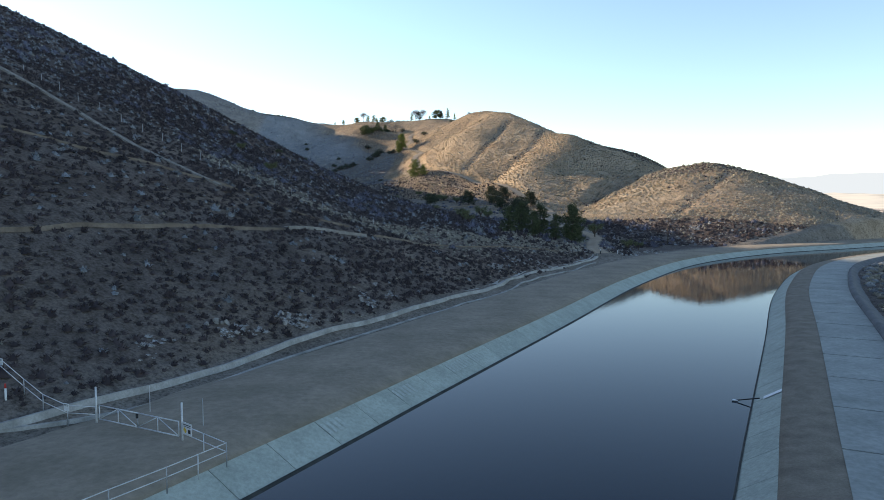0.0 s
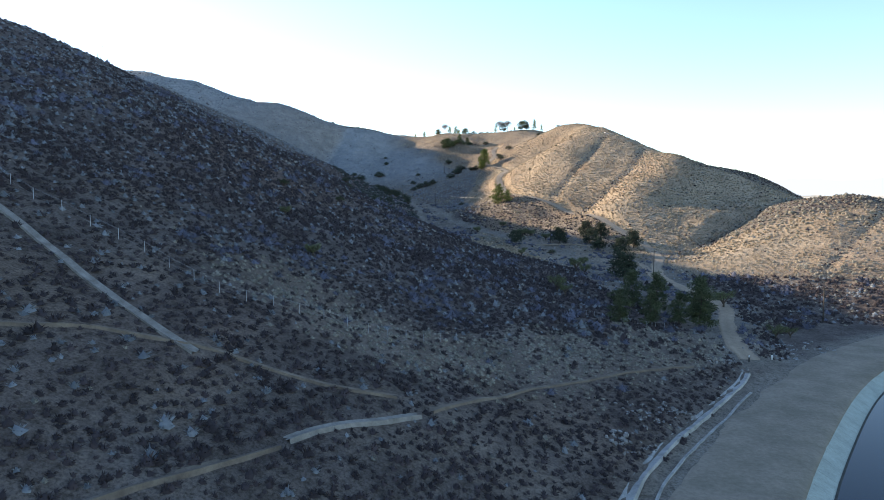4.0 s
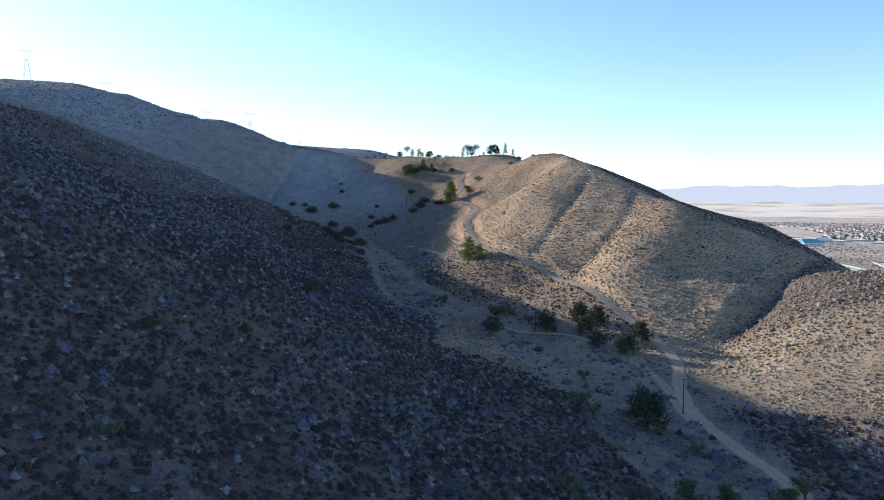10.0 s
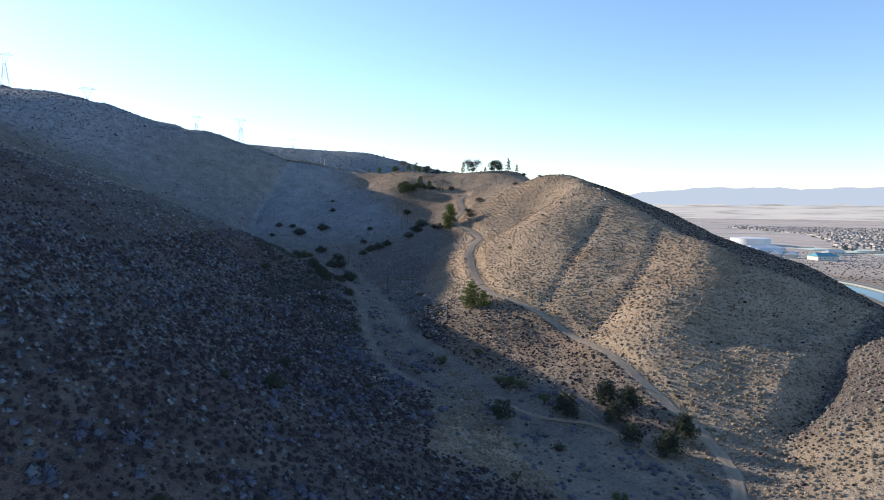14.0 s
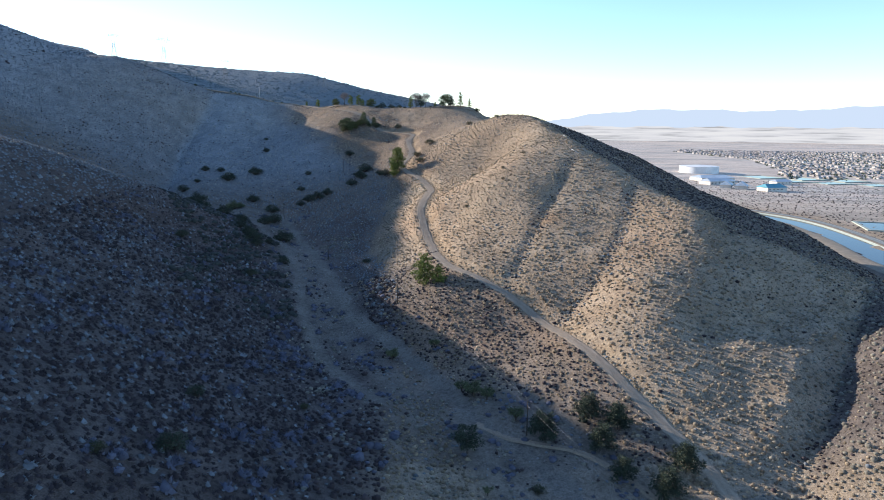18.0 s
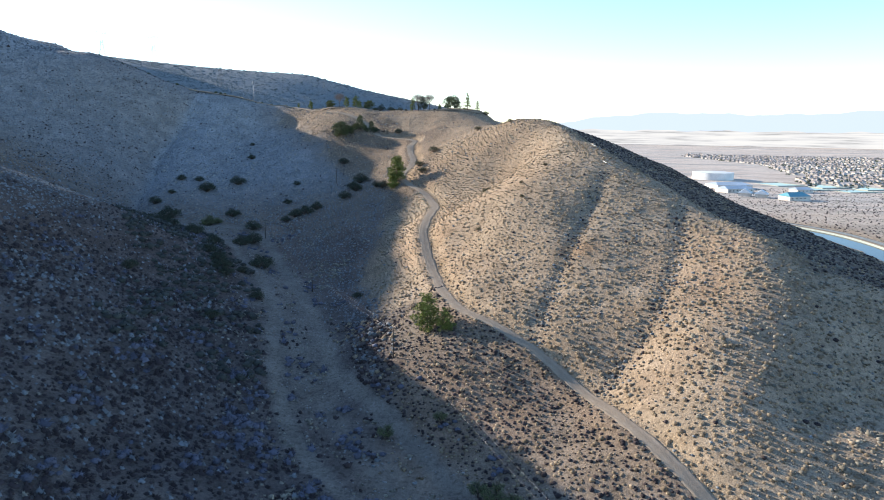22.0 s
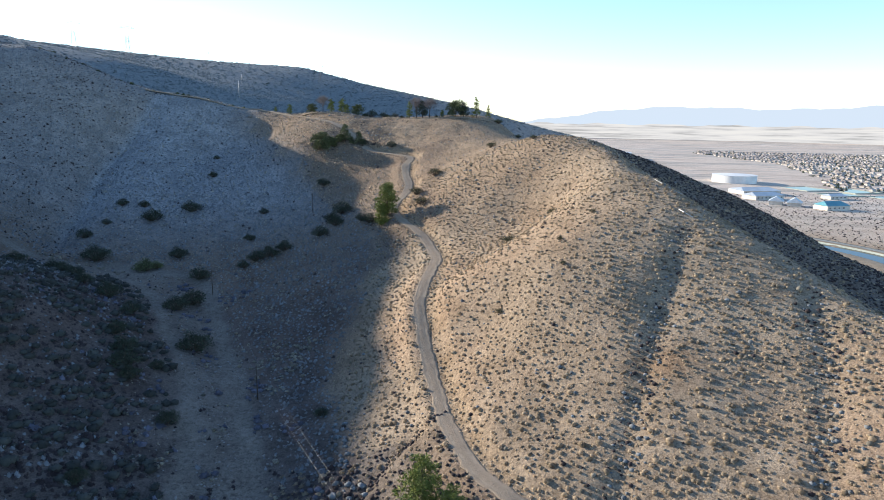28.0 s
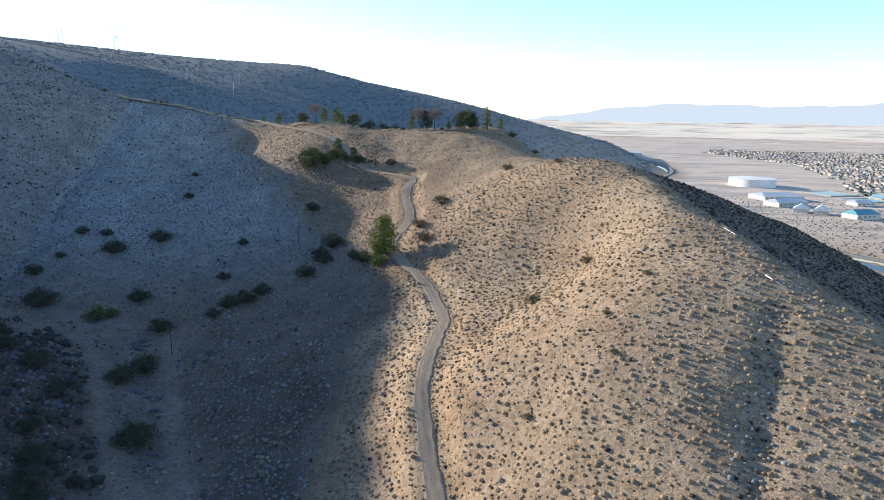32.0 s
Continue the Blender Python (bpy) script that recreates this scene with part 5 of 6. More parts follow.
for x, y in ((-15.2, 41.4), (-19.9, 44.4)):
    p = tagged(new("steel_stake"), "thin dark steel stake in the dirt road", "post", "stakes behind the gate")
    p.matrix_basis = pose(x, y, max(ground_at(x, y), 0.05))
    bm = bmesh.new()
    rod(bm, (0, 0, -0.3), (0, 0, 1.8), 0.025, None, 6)
    part("shaft", bake(bm, "shaft", STEEL), p)


def gauge(x, y, turn):
    """A white staff gauge laid on the lining, with its float arm."""
    g = tagged(new("staff_gauge"), "white staff gauge and float arm on the canal lining", "gauge")
    g.matrix_basis = pose(x, y, 0, 0, 0, turn)
    slope = Matrix.Rotation(-0.56, 4, "Y")
    bm = bmesh.new()
    box(bm, (1.5, 0.8, 0.02), (0.7, 0, -0.78), slope)
    part("plate", bake(bm, "plate", SIGN_WHITE), g)
    bm = bmesh.new()
    rod(bm, (-0.2, 0, -1.25), (-1.9, 0, -1.66), 0.05, None, 6)
    part("arm", bake(bm, "arm", SIGN_BLACK), g)
    bm = bmesh.new()
    box(bm, (0.45, 0.25, 0.12), (-2.0, 0, -1.68), bevel=0.03)
    part("float", bake(bm, "float", SIGN_WHITE), g)


def faint_marks():
    """Faded, unreadable lettering on the lining, as plain bars."""
    chalk = surface("faded_paint_marks", (0.345, 0.375, 0.325), (0.47, 0.50, 0.445), 0.25, 0.9, 0)
    for along_at, count in ((46.5, 5), (53.0, 7), (59.5, 4), (38.0, 4)):
        i = int(np.argmin(np.abs(COURSE[:, 1] - along_at)))
        a, b = offset_line(COURSE, -13.35)[i], offset_line(COURSE, -12.35)[i]
        d = Vector((*(COURSE[i + 1] - COURSE[i]), 0)).normalized()
        owner = tagged(new("faded_marking"), "faded pale painted marks on the concrete lining", "marking", "faded marks on the lining")
        for j in range(count):
            s = d * (j * 0.55)
            v = [(a[0] + s.x, a[1] + s.y, -0.62), (a[0] + s.x + d.x * 0.35, a[1] + s.y + d.y * 0.35, -0.62), (b[0] + s.x + d.x * 0.4, b[1] + s.y + d.y * 0.4, -1.142), (b[0] + s.x + d.x * 0.05, b[1] + s.y + d.y * 0.05, -1.142)]
            part("mark_bar", raw_mesh("mark_bar", v, [(0, 3, 2, 1)], chalk), owner)


faint_marks()
i = int(np.argmin(np.abs(RIGHT_COURSE[:, 1] - 57.5)))
gauge(*offset_line(RIGHT_COURSE, 12.4)[i], math.degrees(math.atan2(COURSE[i + 1, 1] - COURSE[i, 1], COURSE[i + 1, 0] - COURSE[i, 0])) - 90)


def draped(name, line, half, depth, material, label, category, lift=0.12):
    """A shallow channel or path that follows the ground."""
    p = resample(smooth(line, 6), 0.9)
    g = height(p[:, 0], p[:, 1])
    for _ in range(3):
        g[1:-1] = (g[:-2] + g[1:-1] + g[2:]) / 3
    cols = []
    for k, dz in ((-1.25, -0.45), (-1.0, 0.05), (-0.85, 0.05), (-0.3, -depth), (0.3, -depth), (0.85, 0.05), (1.0, 0.05), (1.25, -0.45)):
        q = offset_line(p, half * k)
        cols.append(np.column_stack([q, g + lift + dz]))
    tagged(new(name, raw_mesh(name, np.stack(cols, 1).reshape(-1, 3), grid_faces(len(p), 8)[:, ::-1], material)), label, category, kind="structure")


DITCH = surface("dusty_ditch_lining", (0.17, 0.155, 0.135), (0.30, 0.28, 0.25), 1.2, 0.95, 0.4)
OLD_CONCRETE = surface("old_pale_concrete", (0.22, 0.218, 0.20), (0.40, 0.395, 0.37), 1.6, 0.9, 0.3)
DUST = surface("pale_trodden_soil", (0.12, 0.095, 0.074), (0.22, 0.18, 0.14), 2.5, 0.95, 0.4)
draped("drain_toe", DITCHES["toe"], 0.7, 0.12, OLD_CONCRETE,
       "old pale concrete gutter along the foot of the slope", "gutter", 0.13)
draped("drain_edge", [(-30, 38.5), (-22, 45.9), (-15.7, 59.3), (-7.2, 75.3), (-0.2, 89.3), (9.3, 105.8), (15.3, 119.7), (22.3, 132.8), (30.3, 146.8), (36.8, 157.8)], 0.16, 0.0, OLD_CONCRETE, "thin pale kerb line beside the gutter", "kerb", 0.1)
draped("drain_hill", DITCHES["hill"], 0.5, 0.1, DITCH, "straight concrete ditch running down the hillside", "ditch", 0.2)
draped("path_upper", DITCHES["upper"], 0.42, 0.06, DUST, "narrow pale footpath across the slope", "path", 0.12)
draped("drain_lower", DITCHES["lower"], 0.5, 0.1, DITCH, "short length of concrete ditch on the bench", "ditch", 0.2)
draped("path_bench", DITCHES["path"], 0.5, 0.06, DUST, "pale trodden path along the bench of the slope", "path", 0.12)
draped("drain_bench", DITCHES["bench"], 0.35, 0.06, DUST, "narrow pale ditch along the bench above the road", "ditch", 0.15)

ROCK = surface("pale_broken_rock", (0.17, 0.166, 0.155), (0.31, 0.30, 0.285), 0.8, 0.9, 0.5, random=0.2, islands=True)


def rock_pile(spots, name, label):
    bm = bmesh.new()
    for x, y, spread, count in spots:
        for _ in range(count):
            px, py = x + rng.normal() * spread, y + rng.normal() * spread
            s = rng.uniform(0.12, 0.4)
            r = bmesh.ops.create_icosphere(bm, subdivisions=1, radius=s, matrix=pose(px, py, max(ground_at(px, py), -0.2) + s * 0.25, *rng.uniform(0, 360, 3)))
            for v in r["verts"]:
                c = Vector((px, py, v.co.z))
                v.co += Vector(rng.normal(size=3) * s * 0.22)
    tagged(new(name, bake(bm, name, ROCK)), label, "rocks", kind="stuff")


rock_pile([(-16, 71, 1.0, 10), (-21, 63, 1.0, 7), (-9, 84, 0.8, 5), (11, 126, 1.5, 20), (15, 135, 1.6, 18), (20, 141, 1.6, 14)], "rocks", "pale broken rocks at the foot of the slope")
rock_pile([(36, 172, 3, 26), (50, 190, 2.5, 20), (60, 196, 4, 18), (-45, 425, 12, 40), (-60, 470, 10, 40), (-20, 395, 9, 30), (10, 345, 9, 25), (-85, 520, 8, 40)], "wash_stones", "pale stones strewn over the wash")


# ---- wire fence on the hillside ----
def wire_fence(points, gap, h, label):
    line = resample(np.array(points, float), gap)
    fence = tagged(new("wire_fence"), label, "fence", "hillside wire fences")
    bm = bmesh.new()
    rod(bm, (0, 0, -0.2), (0, 0, h), 0.035, 0.03, 6)
    me = bake(bm, "fence_post", STEEL)
    tops = []
    for x, y in line:
        z = ground_at(x, y)
        part("fence_post", me, fence, m=pose(x, y, z))
        tops.append(Vector((x, y, z)))
    for lift in (0.35, 0.9, 0.97):
        bm = bmesh.new()
        for a, b in zip(tops[:-1], tops[1:]):
            rod(bm, a + Vector((0, 0, h * lift)), b + Vector((0, 0, h * lift)), 0.008, None, 3)
        part("wire", bake(bm, "wire", WIRE), fence)


def dead_brush():
    x, y, r = [], [], []
    for cx, cy, sp, n in ((-16, 71, 1.3, 9), (-21, 63, 1.5, 8), (-25.5, 56, 1.0, 4), (-9, 84, 1.0, 5), (-7, 89, 0.9, 5), (11, 126, 1.6, 9), (15, 135, 1.6, 9), (20, 141, 1.6, 7), (60, 196, 3.5, 14), (52, 186, 2.0, 8)):
        x += list(cx + rng.normal(size=n) * sp)
        y += list(cy + rng.normal(size=n) * sp)
        r += list(rng.uniform(0.35, 0.75, n))
    scatter("dead_brush", "bleached white dead brush along the foot of the slope", BLEACHED, np.repeat(x, 4) + rng.normal(size=4 * len(x)) * 0.4, np.repeat(y, 4) + rng.normal(size=4 * len(y)) * 0.4, np.repeat(r, 4) * rng.uniform(0.3, 0.75, 4 * len(r)), 40, 0.7, 0.16, core=0.6)


BLEACHED = surface("bleached_twigs", (0.28, 0.285, 0.285), (0.46, 0.47, 0.47), 1.0, 0.95, 0, random=0.35, islands=True)
dead_brush()
wire_fence([(-112, 139), (-94, 129), (-80, 123.5), (-66, 121), (-53, 123), (-39, 121.5), (-26, 133), (-12, 150)], 3.6, 1.5, "wire fence on thin steel posts across the hillside")
wire_fence([(8, 186), (16, 191), (30, 196)], 2.2, 1.3, "wire fence on thin steel posts beside the grove")


# ---- pale pipes on the hill ----
def loose_pipe(a, b, r):
    ob = tagged(new("loose_pipe"), "pale weathered pipe lying on the dry slope", "pipe", "pipes on the hill")
    bm = bmesh.new()
    rod(bm, (*a, ground_at(*a) + 0.25), (*b, ground_at(*b) + 0.25), r, None, 8)
    part("tube", bake(bm, "tube", PIPE, True), ob)


loose_pipe((52, 517.5), (54.5, 513.5), 0.13)
loose_pipe((52, 540), (57, 529), 0.09)


def brush_row(line, n, spread, lo, hi, name, label, mat):
    p = resample(line, line_length(line) / n)
    x, y = p[:, 0] + rng.normal(size=len(p)) * spread, p[:, 1] + rng.normal(size=len(p)) * spread
    scatter(name, label, mat, x, y, rng.uniform(lo, hi, len(p)), 9, 0.7)


def line_length(line):
    return float(np.hypot(*np.diff(line[:, :2], axis=0).T).sum())


# Added brush draws the trench's dark line, too narrow for the ground grid.
brush_row(GULLIES[4], 90, 0.35, 0.3, 0.6, "trench_brush", "dark brush row added to draw the narrow trench's dark line", BROWN)
brush_row(GULLIES[0], 80, 1.8, 0.4, 0.8, "gully_brush", "dark brush along the gully", HAZED_SAGE)
brush_row(GULLIES[1], 80, 2.0, 0.4, 0.8, "gully_brush", "dark brush along the gully", HAZED_SAGE)
for o in (-2.3, 2.3):
    edge = offset_line(resample(ROAD, 2.0), o)
    brush_row(edge[edge[:, 1] > 300], 330, 0.35, 0.18, 0.45, "verge_tufts", "dry tufts along the edge of the track", STRAW)


def wash_floor():
    """Loose stones and blue-grey brush on the floor of the wash."""
    x, y = rng.uniform(-130, 40, 26000), rng.uniform(300, 610, 26000)
    dw, ds = along(WASH, x, y)[0], along(SIDE_WASH, x, y)[0]
    keep = (np.maximum(dw, ds) < 26) & (np.minimum(dw - 2.2, ds - 1.8) > 0) & (wobble(x, y, 5, 8) > 0.0)
    x, y, dw, ds = x[keep], y[keep], dw[keep], ds[keep]
    scatter("wash_gravel", "pale stones strewn over the wash floor", ROCK, x, y, 0.12 + 0.5 * rng.beta(1, 3, len(x)), 1, 0.6)
    edge = (np.minimum(dw, ds) < 6.5) & (rng.uniform(size=len(x)) < 0.3 * step(-0.2, 0.5, wobble(x, y, 8, 4)))
    scatter("pale_wash_brush", "pale grey rounded brush along the tracks of the wash", PALE, x[edge], y[edge], rng.uniform(0.35, 0.95, edge.sum()), 14, 0.75, 0.25, core=0.95)
    x, y = rng.uniform(-130, 40, 9000), rng.uniform(300, 610, 9000)
    dw, ds = along(WASH, x, y)[0], along(SIDE_WASH, x, y)[0]
    keep = (np.minimum(dw, ds) < 14) & (np.minimum(dw - 2.6, ds - 2.2) > 0) & (wobble(x, y, 9, 5) > 0.45)
    x, y = x[keep], y[keep]
    scatter("wash_brush", "blue-grey leafless brush on the wash floor", BLUE, x, y, rng.uniform(0.5, 1.3, len(x)), 16, 0.8, 0.4)


wash_floor()


def thickets(spots, spread, count, lo, hi, name, label, mat, sprigs):
    """Close groups of shrubs round the spots."""
    c = np.repeat(np.array(spots, float), count, 0)
    x, y = c[:, 0] + rng.normal(size=len(c)) * spread, c[:, 1] + rng.normal(size=len(c)) * spread
    keep = (np.abs(sample("side_wash", x, y)) > 2.2) & (np.abs(sample("wash", x, y)) > 2.6)
    x, y = x[keep], y[keep]
    scatter(name, label, mat, x, y, rng.uniform(lo, hi, len(x)), sprigs, 0.8, 0.22, core=0.95)


thickets([(-63, 402), (-60, 399), (-66, 404), (-57, 394), (-67, 395), (-65, 381), (-94, 421), (-89, 437), (-94, 387), (-113, 403), (-79, 372), (-83, 356), (-70, 300), (-52, 260), (-40, 225), (-75, 250), (-58, 330)], 2.2, 9, 0.7, 1.6,
         "blue_thicket", "thickets of blue-grey leafless brush on the shaded slope", BLUE, 30)
thickets([(-56, 421), (-40, 419), (-38, 375), (-42, 355), (-24, 352), (-14, 386)], 0.9, 4, 0.9, 1.7, "blue_wash_brush", "rounded blue-grey brush on the floor of the wash", BLUE, 30)
thickets([(-61, 522), (-57, 517), (-65, 533), (-68, 524), (-60, 509), (-59, 527), (-55, 531), (-184, 613), (-178, 613), (-170, 608), (-159, 604), (-149, 602), (-48, 372), (-22, 350), (-36, 345), (-12, 330)], 2.4, 14, 0.4, 1.0,
         "pale_thicket", "thickets of pale grey brush beside the wash", PALE, 16)


DARK_SCRUB = surface("dark_scrub_leaves", (0.032, 0.036, 0.033), (0.068, 0.073, 0.064), 3.0, 0.95, 0, random=0.3, islands=True)


def spur_brush():
    """Dark evergreen scrub on the shaded spur beside the wash."""
    x, y = rng.uniform(-190, -50, 2600), rng.uniform(420, 600, 2600)
    ds, side, _ = along(SIDE_WASH, x, y)
    keep = (side < 0) & (ds > 3.5) & (ds < 48) & (wobble(x, y, 13, 6) > -0.25) & (x < -62 - 0.3 * (y - 430))
    x, y = x[keep], y[keep]
    scatter("spur_scrub", "dark evergreen scrub on the shaded spur", DARK_SCRUB, x, y, rng.uniform(0.7, 2.0, len(x)), 14, 0.8, 0.35)


spur_brush()


def crest_bushes():
    """Dark bushes that stand along the crest of the shaded ridge."""
    line = resample(smooth([(-310, 806), (-287, 801), (-253, 801), (-226, 800), (-198, 799), (-175, 801), (-150, 803), (-134, 801)], 4), 3.2)
    keep = rng.uniform(size=len(line)) < 0.55
    x, y = line[keep, 0] + rng.normal(size=keep.sum()) * 2.0, line[keep, 1] + 2 + rng.normal(size=keep.sum()) * 2.5
    scatter("crest_brush", "dark scrub along the crest of the ridge", OLIVE, x, y, rng.uniform(0.7, 2.0, len(x)), 18, 0.85, 0.3, core=0.8)


crest_bushes()
draped("path_wash", [(-3, 362), (10, 353), (22.8, 346), (33.8, 334), (41.2, 320), (43.7, 305), (43.2, 282), (45, 270)], 1.3, 0.03, TRACK, "pale wheel track along the edge of the sandy valley floor", "track", 0.1)
draped("path_top", [(-108, 777), (-92, 767), (-76, 763), (-60, 752), (-45, 744), (-28, 735), (-10, 727), (4, 724), (16, 727)], 1.5, 0.03, TRACK, "pale dirt road along the top of the ridge beneath the trees", "track", 0.15)
draped("path_ridge", [(-110, 779), (-122, 790), (-134, 797), (-155, 800), (-175, 797.5), (-198, 796), (-215, 797)], 1.3, 0.04, TRACK, "pale dirt track along the crest of the ridge", "track", 0.2)


# ---- the town, water works and distance ----
STUCCO = surface("pale_stucco", (0.42, 0.38, 0.33), (0.60, 0.56, 0.50), 30.0, 0.9, 0, random=0.3, islands=True)
# Roof tone is lightened to put distance haze on the town.
ROOF_TILE = surface("tile_roofs", (0.24, 0.20, 0.18), (0.46, 0.41, 0.37), 40.0, 0.9, 0, random=0.4, islands=True)
WHITE_STEEL = surface("white_tank_paint", (0.66, 0.66, 0.64), (0.80, 0.80, 0.78), 12.0, 0.6, 0)
METAL_ROOF = surface("pale_metal_roof", (0.42, 0.47, 0.50), (0.60, 0.65, 0.68), 15.0, 0.45, 0, 0.3)
TEAL_ROOF = surface("teal_metal_roof", (0.10, 0.28, 0.33), (0.16, 0.38, 0.43), 15.0, 0.5, 0)
# Tree tone likewise lightened for the haze over the town.
TOWN_TREE = surface("town_tree_leaves", (0.06, 0.072, 0.045), (0.12, 0.13, 0.085), 30.0, 0.9, 0, random=0.4, islands=True)


def flat_z(x, y):
    return ground_at(x, y)


def suburb():
    """Streets of small gabled houses on the plain: walls and roofs as two joined meshes."""
    walls, roofs, wf, rf = [], [], [], []
    edge = [(620, 1380), (1010, 1500), (1750, 2050), (1700, 2750), (980, 2900), (850, 2560), (880, 2080), (760, 1700)]

    def inside(x, y):
        hit = False
        for (ax, ay), (bx, by) in zip(edge, edge[1:] + edge[:1]):
            if (ay > y) != (by > y) and x < (bx - ax) * (y - ay) / (by - ay) + ax:
                hit = not hit
        return hit
    spots = []
    for i in range(-74, 74):
        for j in range(-78, 78):
            u, v = i * 15 + (i // 2) * 8, j * 13 + (j // 12) * 14
            x, y = 1150 + u * 0.86 - v * 0.5, 2100 + u * 0.5 + v * 0.86
            x, y = x + rng.uniform(-2, 2) + 14 * math.sin(y / 90), y + rng.uniform(-2, 2)
            if inside(x, y) and rng.uniform() < 0.55 + 0.35 * math.sin(x / 130) * math.sin(y / 170):
                spots.append((x, y))
    spots = np.array(spots)
    z = height(spots[:, 0], spots[:, 1])
    for (x, y), g in zip(spots, z):
        a = 0.53 + (1.571 if rng.uniform() < 0.4 else 0) + rng.uniform(-0.15, 0.15)
        w, d, h, r = rng.uniform(3.6, 5.2), rng.uniform(3.0, 4.2), rng.uniform(2.4, 3.6), rng.uniform(1.2, 1.9)
        c, s = math.cos(a), math.sin(a)

        def at(px, py, pz):
            return (x + px * c - py * s, y + px * s + py * c, g + pz)
        n = len(walls)
        walls += [at(-w, -d, -1), at(w, -d, -1), at(w, d, -1), at(-w, d, -1), at(-w, -d, h), at(w, -d, h), at(w, d, h), at(-w, d, h)]
        wf += [(n, n + 1, n + 5, n + 4), (n + 1, n + 2, n + 6, n + 5), (n + 2, n + 3, n + 7, n + 6), (n + 3, n, n + 4, n + 7)]
        n, e = len(roofs), 0.6
        roofs += [at(-w - e, -d - e, h - 0.2), at(w + e, -d - e, h - 0.2), at(w + e, d + e, h - 0.2), at(-w - e, d + e, h - 0.2), at(-w * 0.6, 0, h + r), at(w * 0.6, 0, h + r)]
        rf += [(n, n + 1, n + 5, n + 4), (n + 2, n + 3, n + 4, n + 5), (n + 1, n + 2, n + 5, n + 5), (n + 3, n, n + 4, n + 4)]
    town = tagged(new("suburb_houses"), "rows of small pale houses in the town on the plain", "houses", kind="stuff")
    part("house_walls", raw_mesh("house_walls", walls, wf, STUCCO), town)
    tri = [f[:3] for f in rf] + [(f[0], f[2], f[3]) for f in rf if f[2] != f[3]]
    part("house_roofs", raw_mesh("house_roofs", roofs, tri, ROOF_TILE), town)
    k = rng.integers(0, len(spots), 5200)
    tx, ty = spots[k, 0] + rng.uniform(-14, 14, 5200), spots[k, 1] + rng.uniform(-14, 14, 5200)
    scatter("town_trees", "scattered trees between the houses of the town", TOWN_TREE, tx, ty, rng.uniform(1.8, 4.2, 5200), 6, 1.1, far=True)


suburb()


def desert_brush():
    gx, gy = np.meshgrid(np.arange(70, 900, 6.5), np.arange(20, 1350, 6.5))
    x, y = gx.ravel() + rng.uniform(-3.2, 3.2, gx.size), gy.ravel() + rng.uniform(-3.2, 3.2, gx.size)
    dc, side, _ = along(CANAL, x, y)
    band = 1 - step(0, 60, np.abs(np.hypot(x - 250, y - 800) - 330))
    keep = (side > 0) & (dc > 30) & (rng.uniform(size=len(x)) < 0.55 + 0.45 * band + 0.6 * (dc < 90))
    x, y = x[keep], y[keep]
    pale = rng.uniform(size=len(x)) < 0.3
    for name, label, mat, sel in (("desert_brush", "dark desert brush on the plain beyond the canal", BROWN, ~pale), ("pale_desert_brush", "pale desert brush on the plain beyond the canal", PALE, pale)):
        scatter(name, label, mat, x[sel], y[sel], rng.uniform(0.7, 1.7, sel.sum()), 4, far=True)


desert_brush()


def bank_brush():
    gx, gy = np.meshgrid(np.arange(40, 190, 1.7), np.arange(30, 240, 1.7))
    x, y = gx.ravel() + rng.uniform(-0.9, 0.9, gx.size), gy.ravel() + rng.uniform(-0.9, 0.9, gx.size)
    dc, side, _ = along(CANAL, x, y)
    keep = (side > 0) & (dc > 26.5) & (dc < 75) & (rng.uniform(size=len(x)) < 0.75)
    x, y = x[keep], y[keep]
    pale = rng.uniform(size=len(x)) < 0.5
    scatter("bank_rabbitbrush", "pale rounded brush beyond the berm", PALE, x[pale], y[pale], rng.uniform(0.5, 1.1, pale.sum()), 12)
    scatter("bank_sagebrush", "grey brush beyond the berm", HAZED_SAGE, x[~pale], y[~pale], rng.uniform(0.5, 1.1, (~pale).sum()), 12)


bank_brush()


def water_tank(x, y, r, h):
    tank = tagged(new("water_tank"), "large round white steel water tank", "tank")
    tank.matrix_basis = pose(x, y, flat_z(x, y))
    bm = bmesh.new()
    bmesh.ops.create_cone(bm, cap_ends=True, segments=72, radius1=r, radius2=r, depth=h + 2, matrix=Matrix.Translation((0, 0, h / 2 - 1)))
    part("shell", bake(bm, "shell", WHITE_STEEL), tank)
    bm = bmesh.new()
    bmesh.ops.create_cone(bm, cap_ends=True, segments=72, radius1=r + 0.4, radius2=r * 0.1, depth=2.2, matrix=Matrix.Translation((0, 0, h + 1.1)))
    part("roof", bake(bm, "roof", WHITE_STEEL), tank)


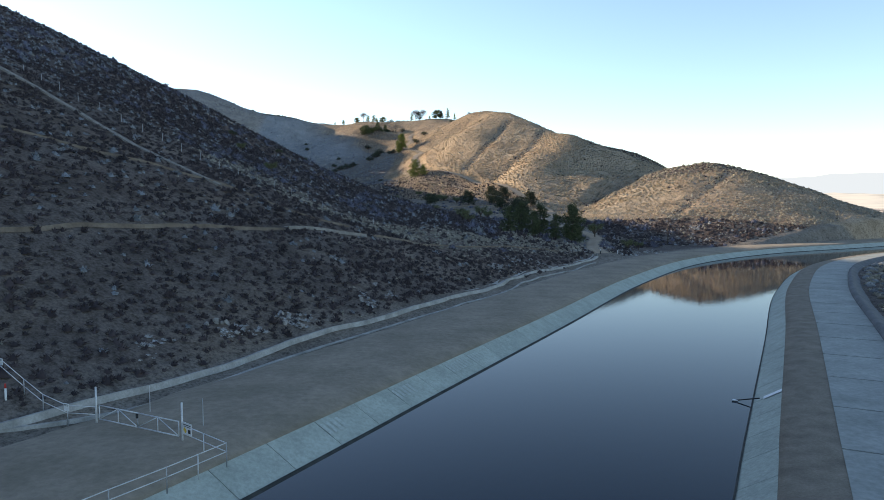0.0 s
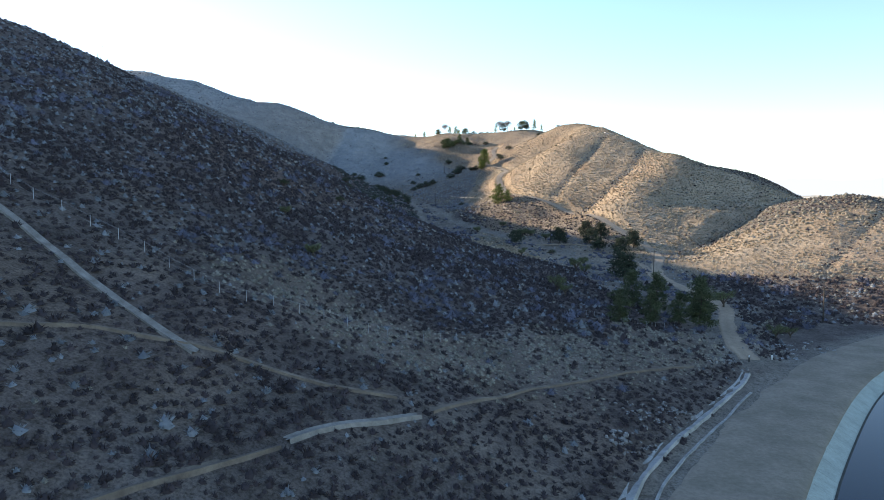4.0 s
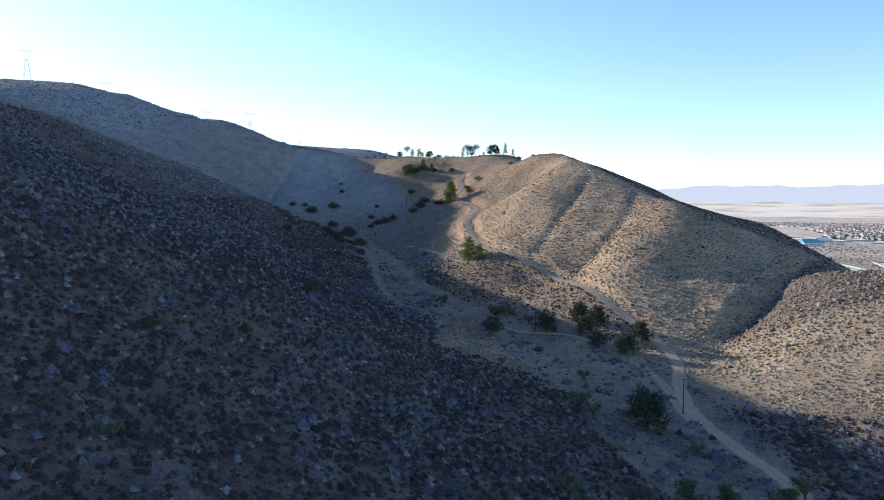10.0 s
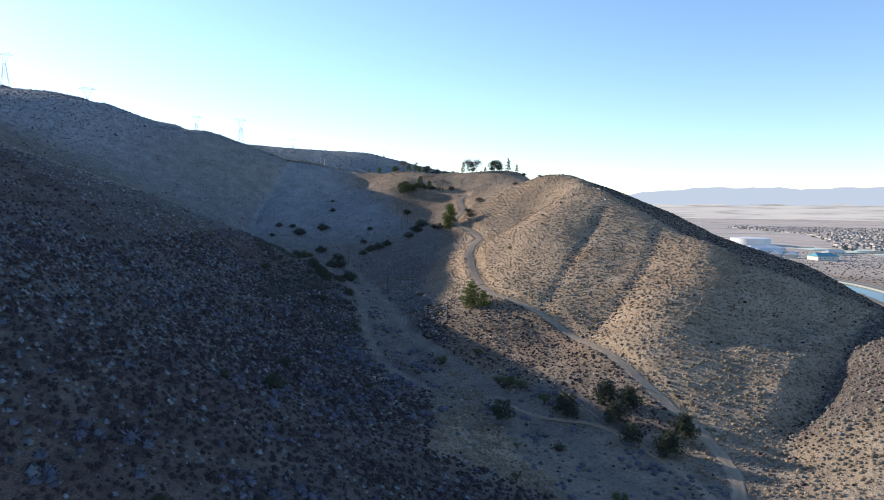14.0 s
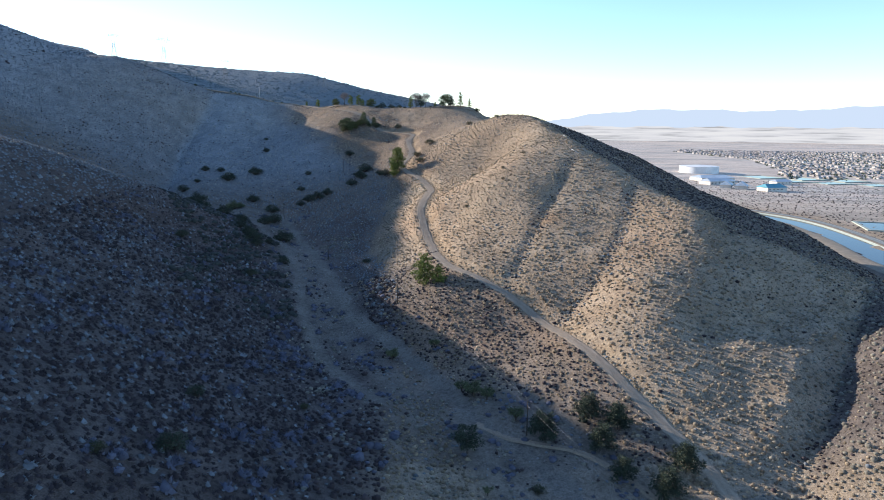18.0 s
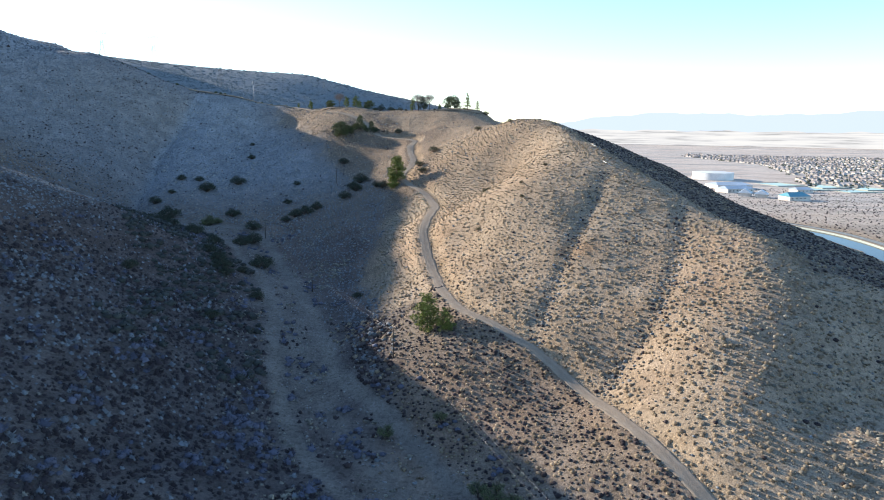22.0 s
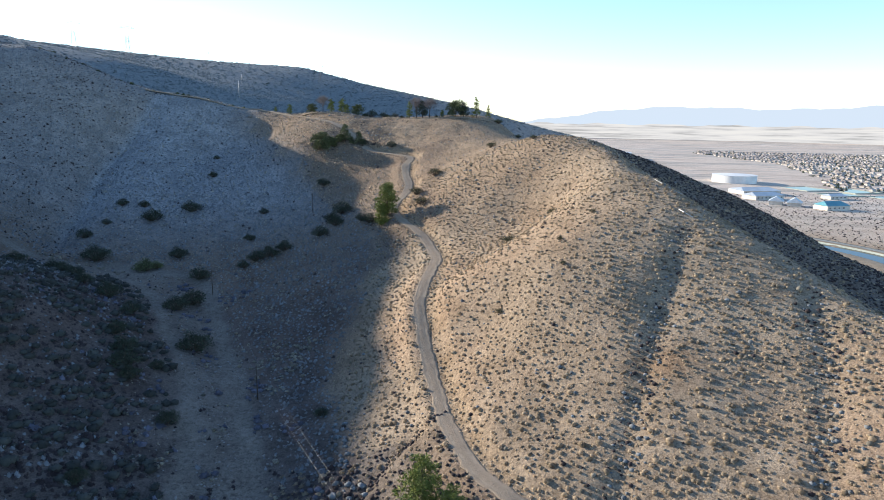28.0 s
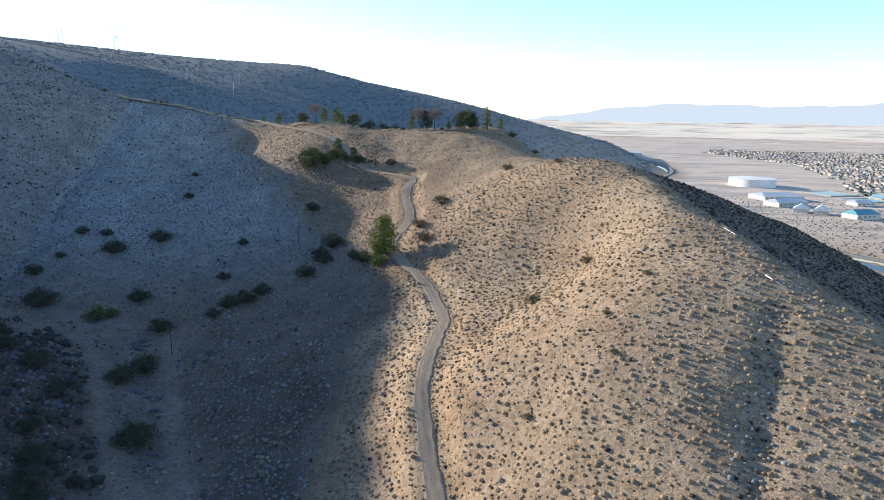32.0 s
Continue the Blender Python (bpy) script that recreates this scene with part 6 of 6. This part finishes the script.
def hall(x, y, w, d, h, rise, turn, roof, label):
    b = tagged(new("works_building"), label, "building", "water works buildings")
    b.matrix_basis = pose(x, y, flat_z(x, y), 0, 0, turn)
    bm = bmesh.new()
    box(bm, (w, d, h + 1), (0, 0, h / 2 - 0.5))
    part("shell", bake(bm, "shell", STUCCO), b)
    bm = bmesh.new()
    v = [bm.verts.new(p) for p in ((-w / 2 - 1, -d / 2 - 1, h), (w / 2 + 1, -d / 2 - 1, h), (w / 2 + 1, d / 2 + 1, h), (-w / 2 - 1, d / 2 + 1, h), (-w / 2 + d * 0.2, 0, h + rise), (w / 2 - d * 0.2, 0, h + rise))]
    for f in ((0, 1, 5, 4), (2, 3, 4, 5), (1, 2, 5), (3, 0, 4), (3, 2, 1, 0)):
        bm.faces.new([v[i] for i in f])
    part("roof", bake(bm, "roof", roof), b)
    bm = bmesh.new()
    for i in range(int(w / 7)):
        box(bm, (2.2, 0.2, 1.6), (-w / 2 + 4 + i * 7, -d / 2 - 0.05, h * 0.55))
    part("window_row", bake(bm, "window_row", BERM), b)


water_tank(510, 1510, 37, 13)
hall(462, 1330, 60, 40, 6, 4, 8, METAL_ROOF, "wide low works hall with a pale metal roof")
hall(442, 1262, 50, 26, 6, 4, 20, METAL_ROOF, "low works building with a pale metal roof")
hall(430, 1200, 20, 16, 5, 6, 60, METAL_ROOF, "small building with a steep pale roof")
hall(448, 1188, 20, 16, 5, 6, 60, METAL_ROOF, "small building with a steep pale roof")
hall(480, 1160, 34, 22, 6, 5, 15, TEAL_ROOF, "low building with a teal metal roof")
hall(560, 1290, 30, 18, 5, 3, 15, METAL_ROOF, "low works building beside the basins")
hall(470, 2250, 45, 25, 8, 3, 0, WHITE_STEEL, "white shed on the open plain")
hall(540, 2320, 35, 22, 8, 3, 0, WHITE_STEEL, "white shed on the open plain")


def basin(x, y, w, d, turn):
    b = tagged(new("basin"), "shallow rectangular settling basin with pale concrete rim", "basin", "settling basins")
    b.matrix_basis = pose(x, y, flat_z(x, y) + 0.3, 0, 0, turn)
    bm = bmesh.new()
    for sx, sy, px, py in ((w, 3, 0, d / 2), (w, 3, 0, -d / 2), (3, d - 3, w / 2 - 1.5, 0), (3, d - 3, -w / 2 + 1.5, 0)):
        box(bm, (sx, sy, 1.6), (px, py, 0))
    part("rim", bake(bm, "rim", CONCRETE), b)
    bm = bmesh.new()
    box(bm, (w - 5, d - 4, 0.4), (0, 0, 0.15))
    part("basin_water", bake(bm, "basin_water", WATER), b)


for i in range(3):
    basin(590 + i * 66, 1420 - i * 18, 56, 60, 15)
    basin(600 + i * 66, 1345 - i * 18, 56, 40, 15)
basin(400, 800, 60, 30, 70)
basin(425, 735, 40, 22, 70)


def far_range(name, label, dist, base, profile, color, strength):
    """A distant mountain chain or plain: one wide sheet, so far off that it does not shift; its glow stands in for hazy
    daylight.
    """
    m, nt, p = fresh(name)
    # Emission replaces daylight and haze on the sheet.
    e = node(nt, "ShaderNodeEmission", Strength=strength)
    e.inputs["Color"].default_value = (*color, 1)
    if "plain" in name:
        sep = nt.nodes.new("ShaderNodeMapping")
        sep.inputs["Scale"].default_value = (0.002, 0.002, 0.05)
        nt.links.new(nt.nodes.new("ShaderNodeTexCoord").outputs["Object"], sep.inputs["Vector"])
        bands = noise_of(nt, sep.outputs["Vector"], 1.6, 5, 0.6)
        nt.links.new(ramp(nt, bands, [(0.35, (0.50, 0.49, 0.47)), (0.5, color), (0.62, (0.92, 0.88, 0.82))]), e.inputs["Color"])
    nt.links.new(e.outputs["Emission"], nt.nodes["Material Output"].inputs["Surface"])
    top, low = [], []
    for i in range(241):
        az = radians(-75 + i * 0.5)
        x, y = dist * -math.sin(az), 300 + dist * math.cos(az)
        t = -75 + i * 0.5
        z = profile(t) + 4 * math.sin(t * 1.3) + 2.5 * math.sin(t * 2.9 + 1) + 1.2 * math.sin(t * 6.1)
        low.append((x, y, base))
        top.append((x, y, max(z, base + 4)))
    n = len(low)
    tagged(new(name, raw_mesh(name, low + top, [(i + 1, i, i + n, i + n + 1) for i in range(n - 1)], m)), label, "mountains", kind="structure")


far_range("backdrop_plain", "hazy far plain at the horizon, lit by its own glow", 4350, -60, lambda t: 74, (0.82, 0.79, 0.76), 0.48)
far_range("backdrop_mountains", "mountains on the horizon, glowing in pale haze blue", 4400, -40, lambda t: 60 + 125 * float(step(2, -24, t)) + 14 * math.sin(t * 0.3), (0.60, 0.68, 0.77), 0.58)
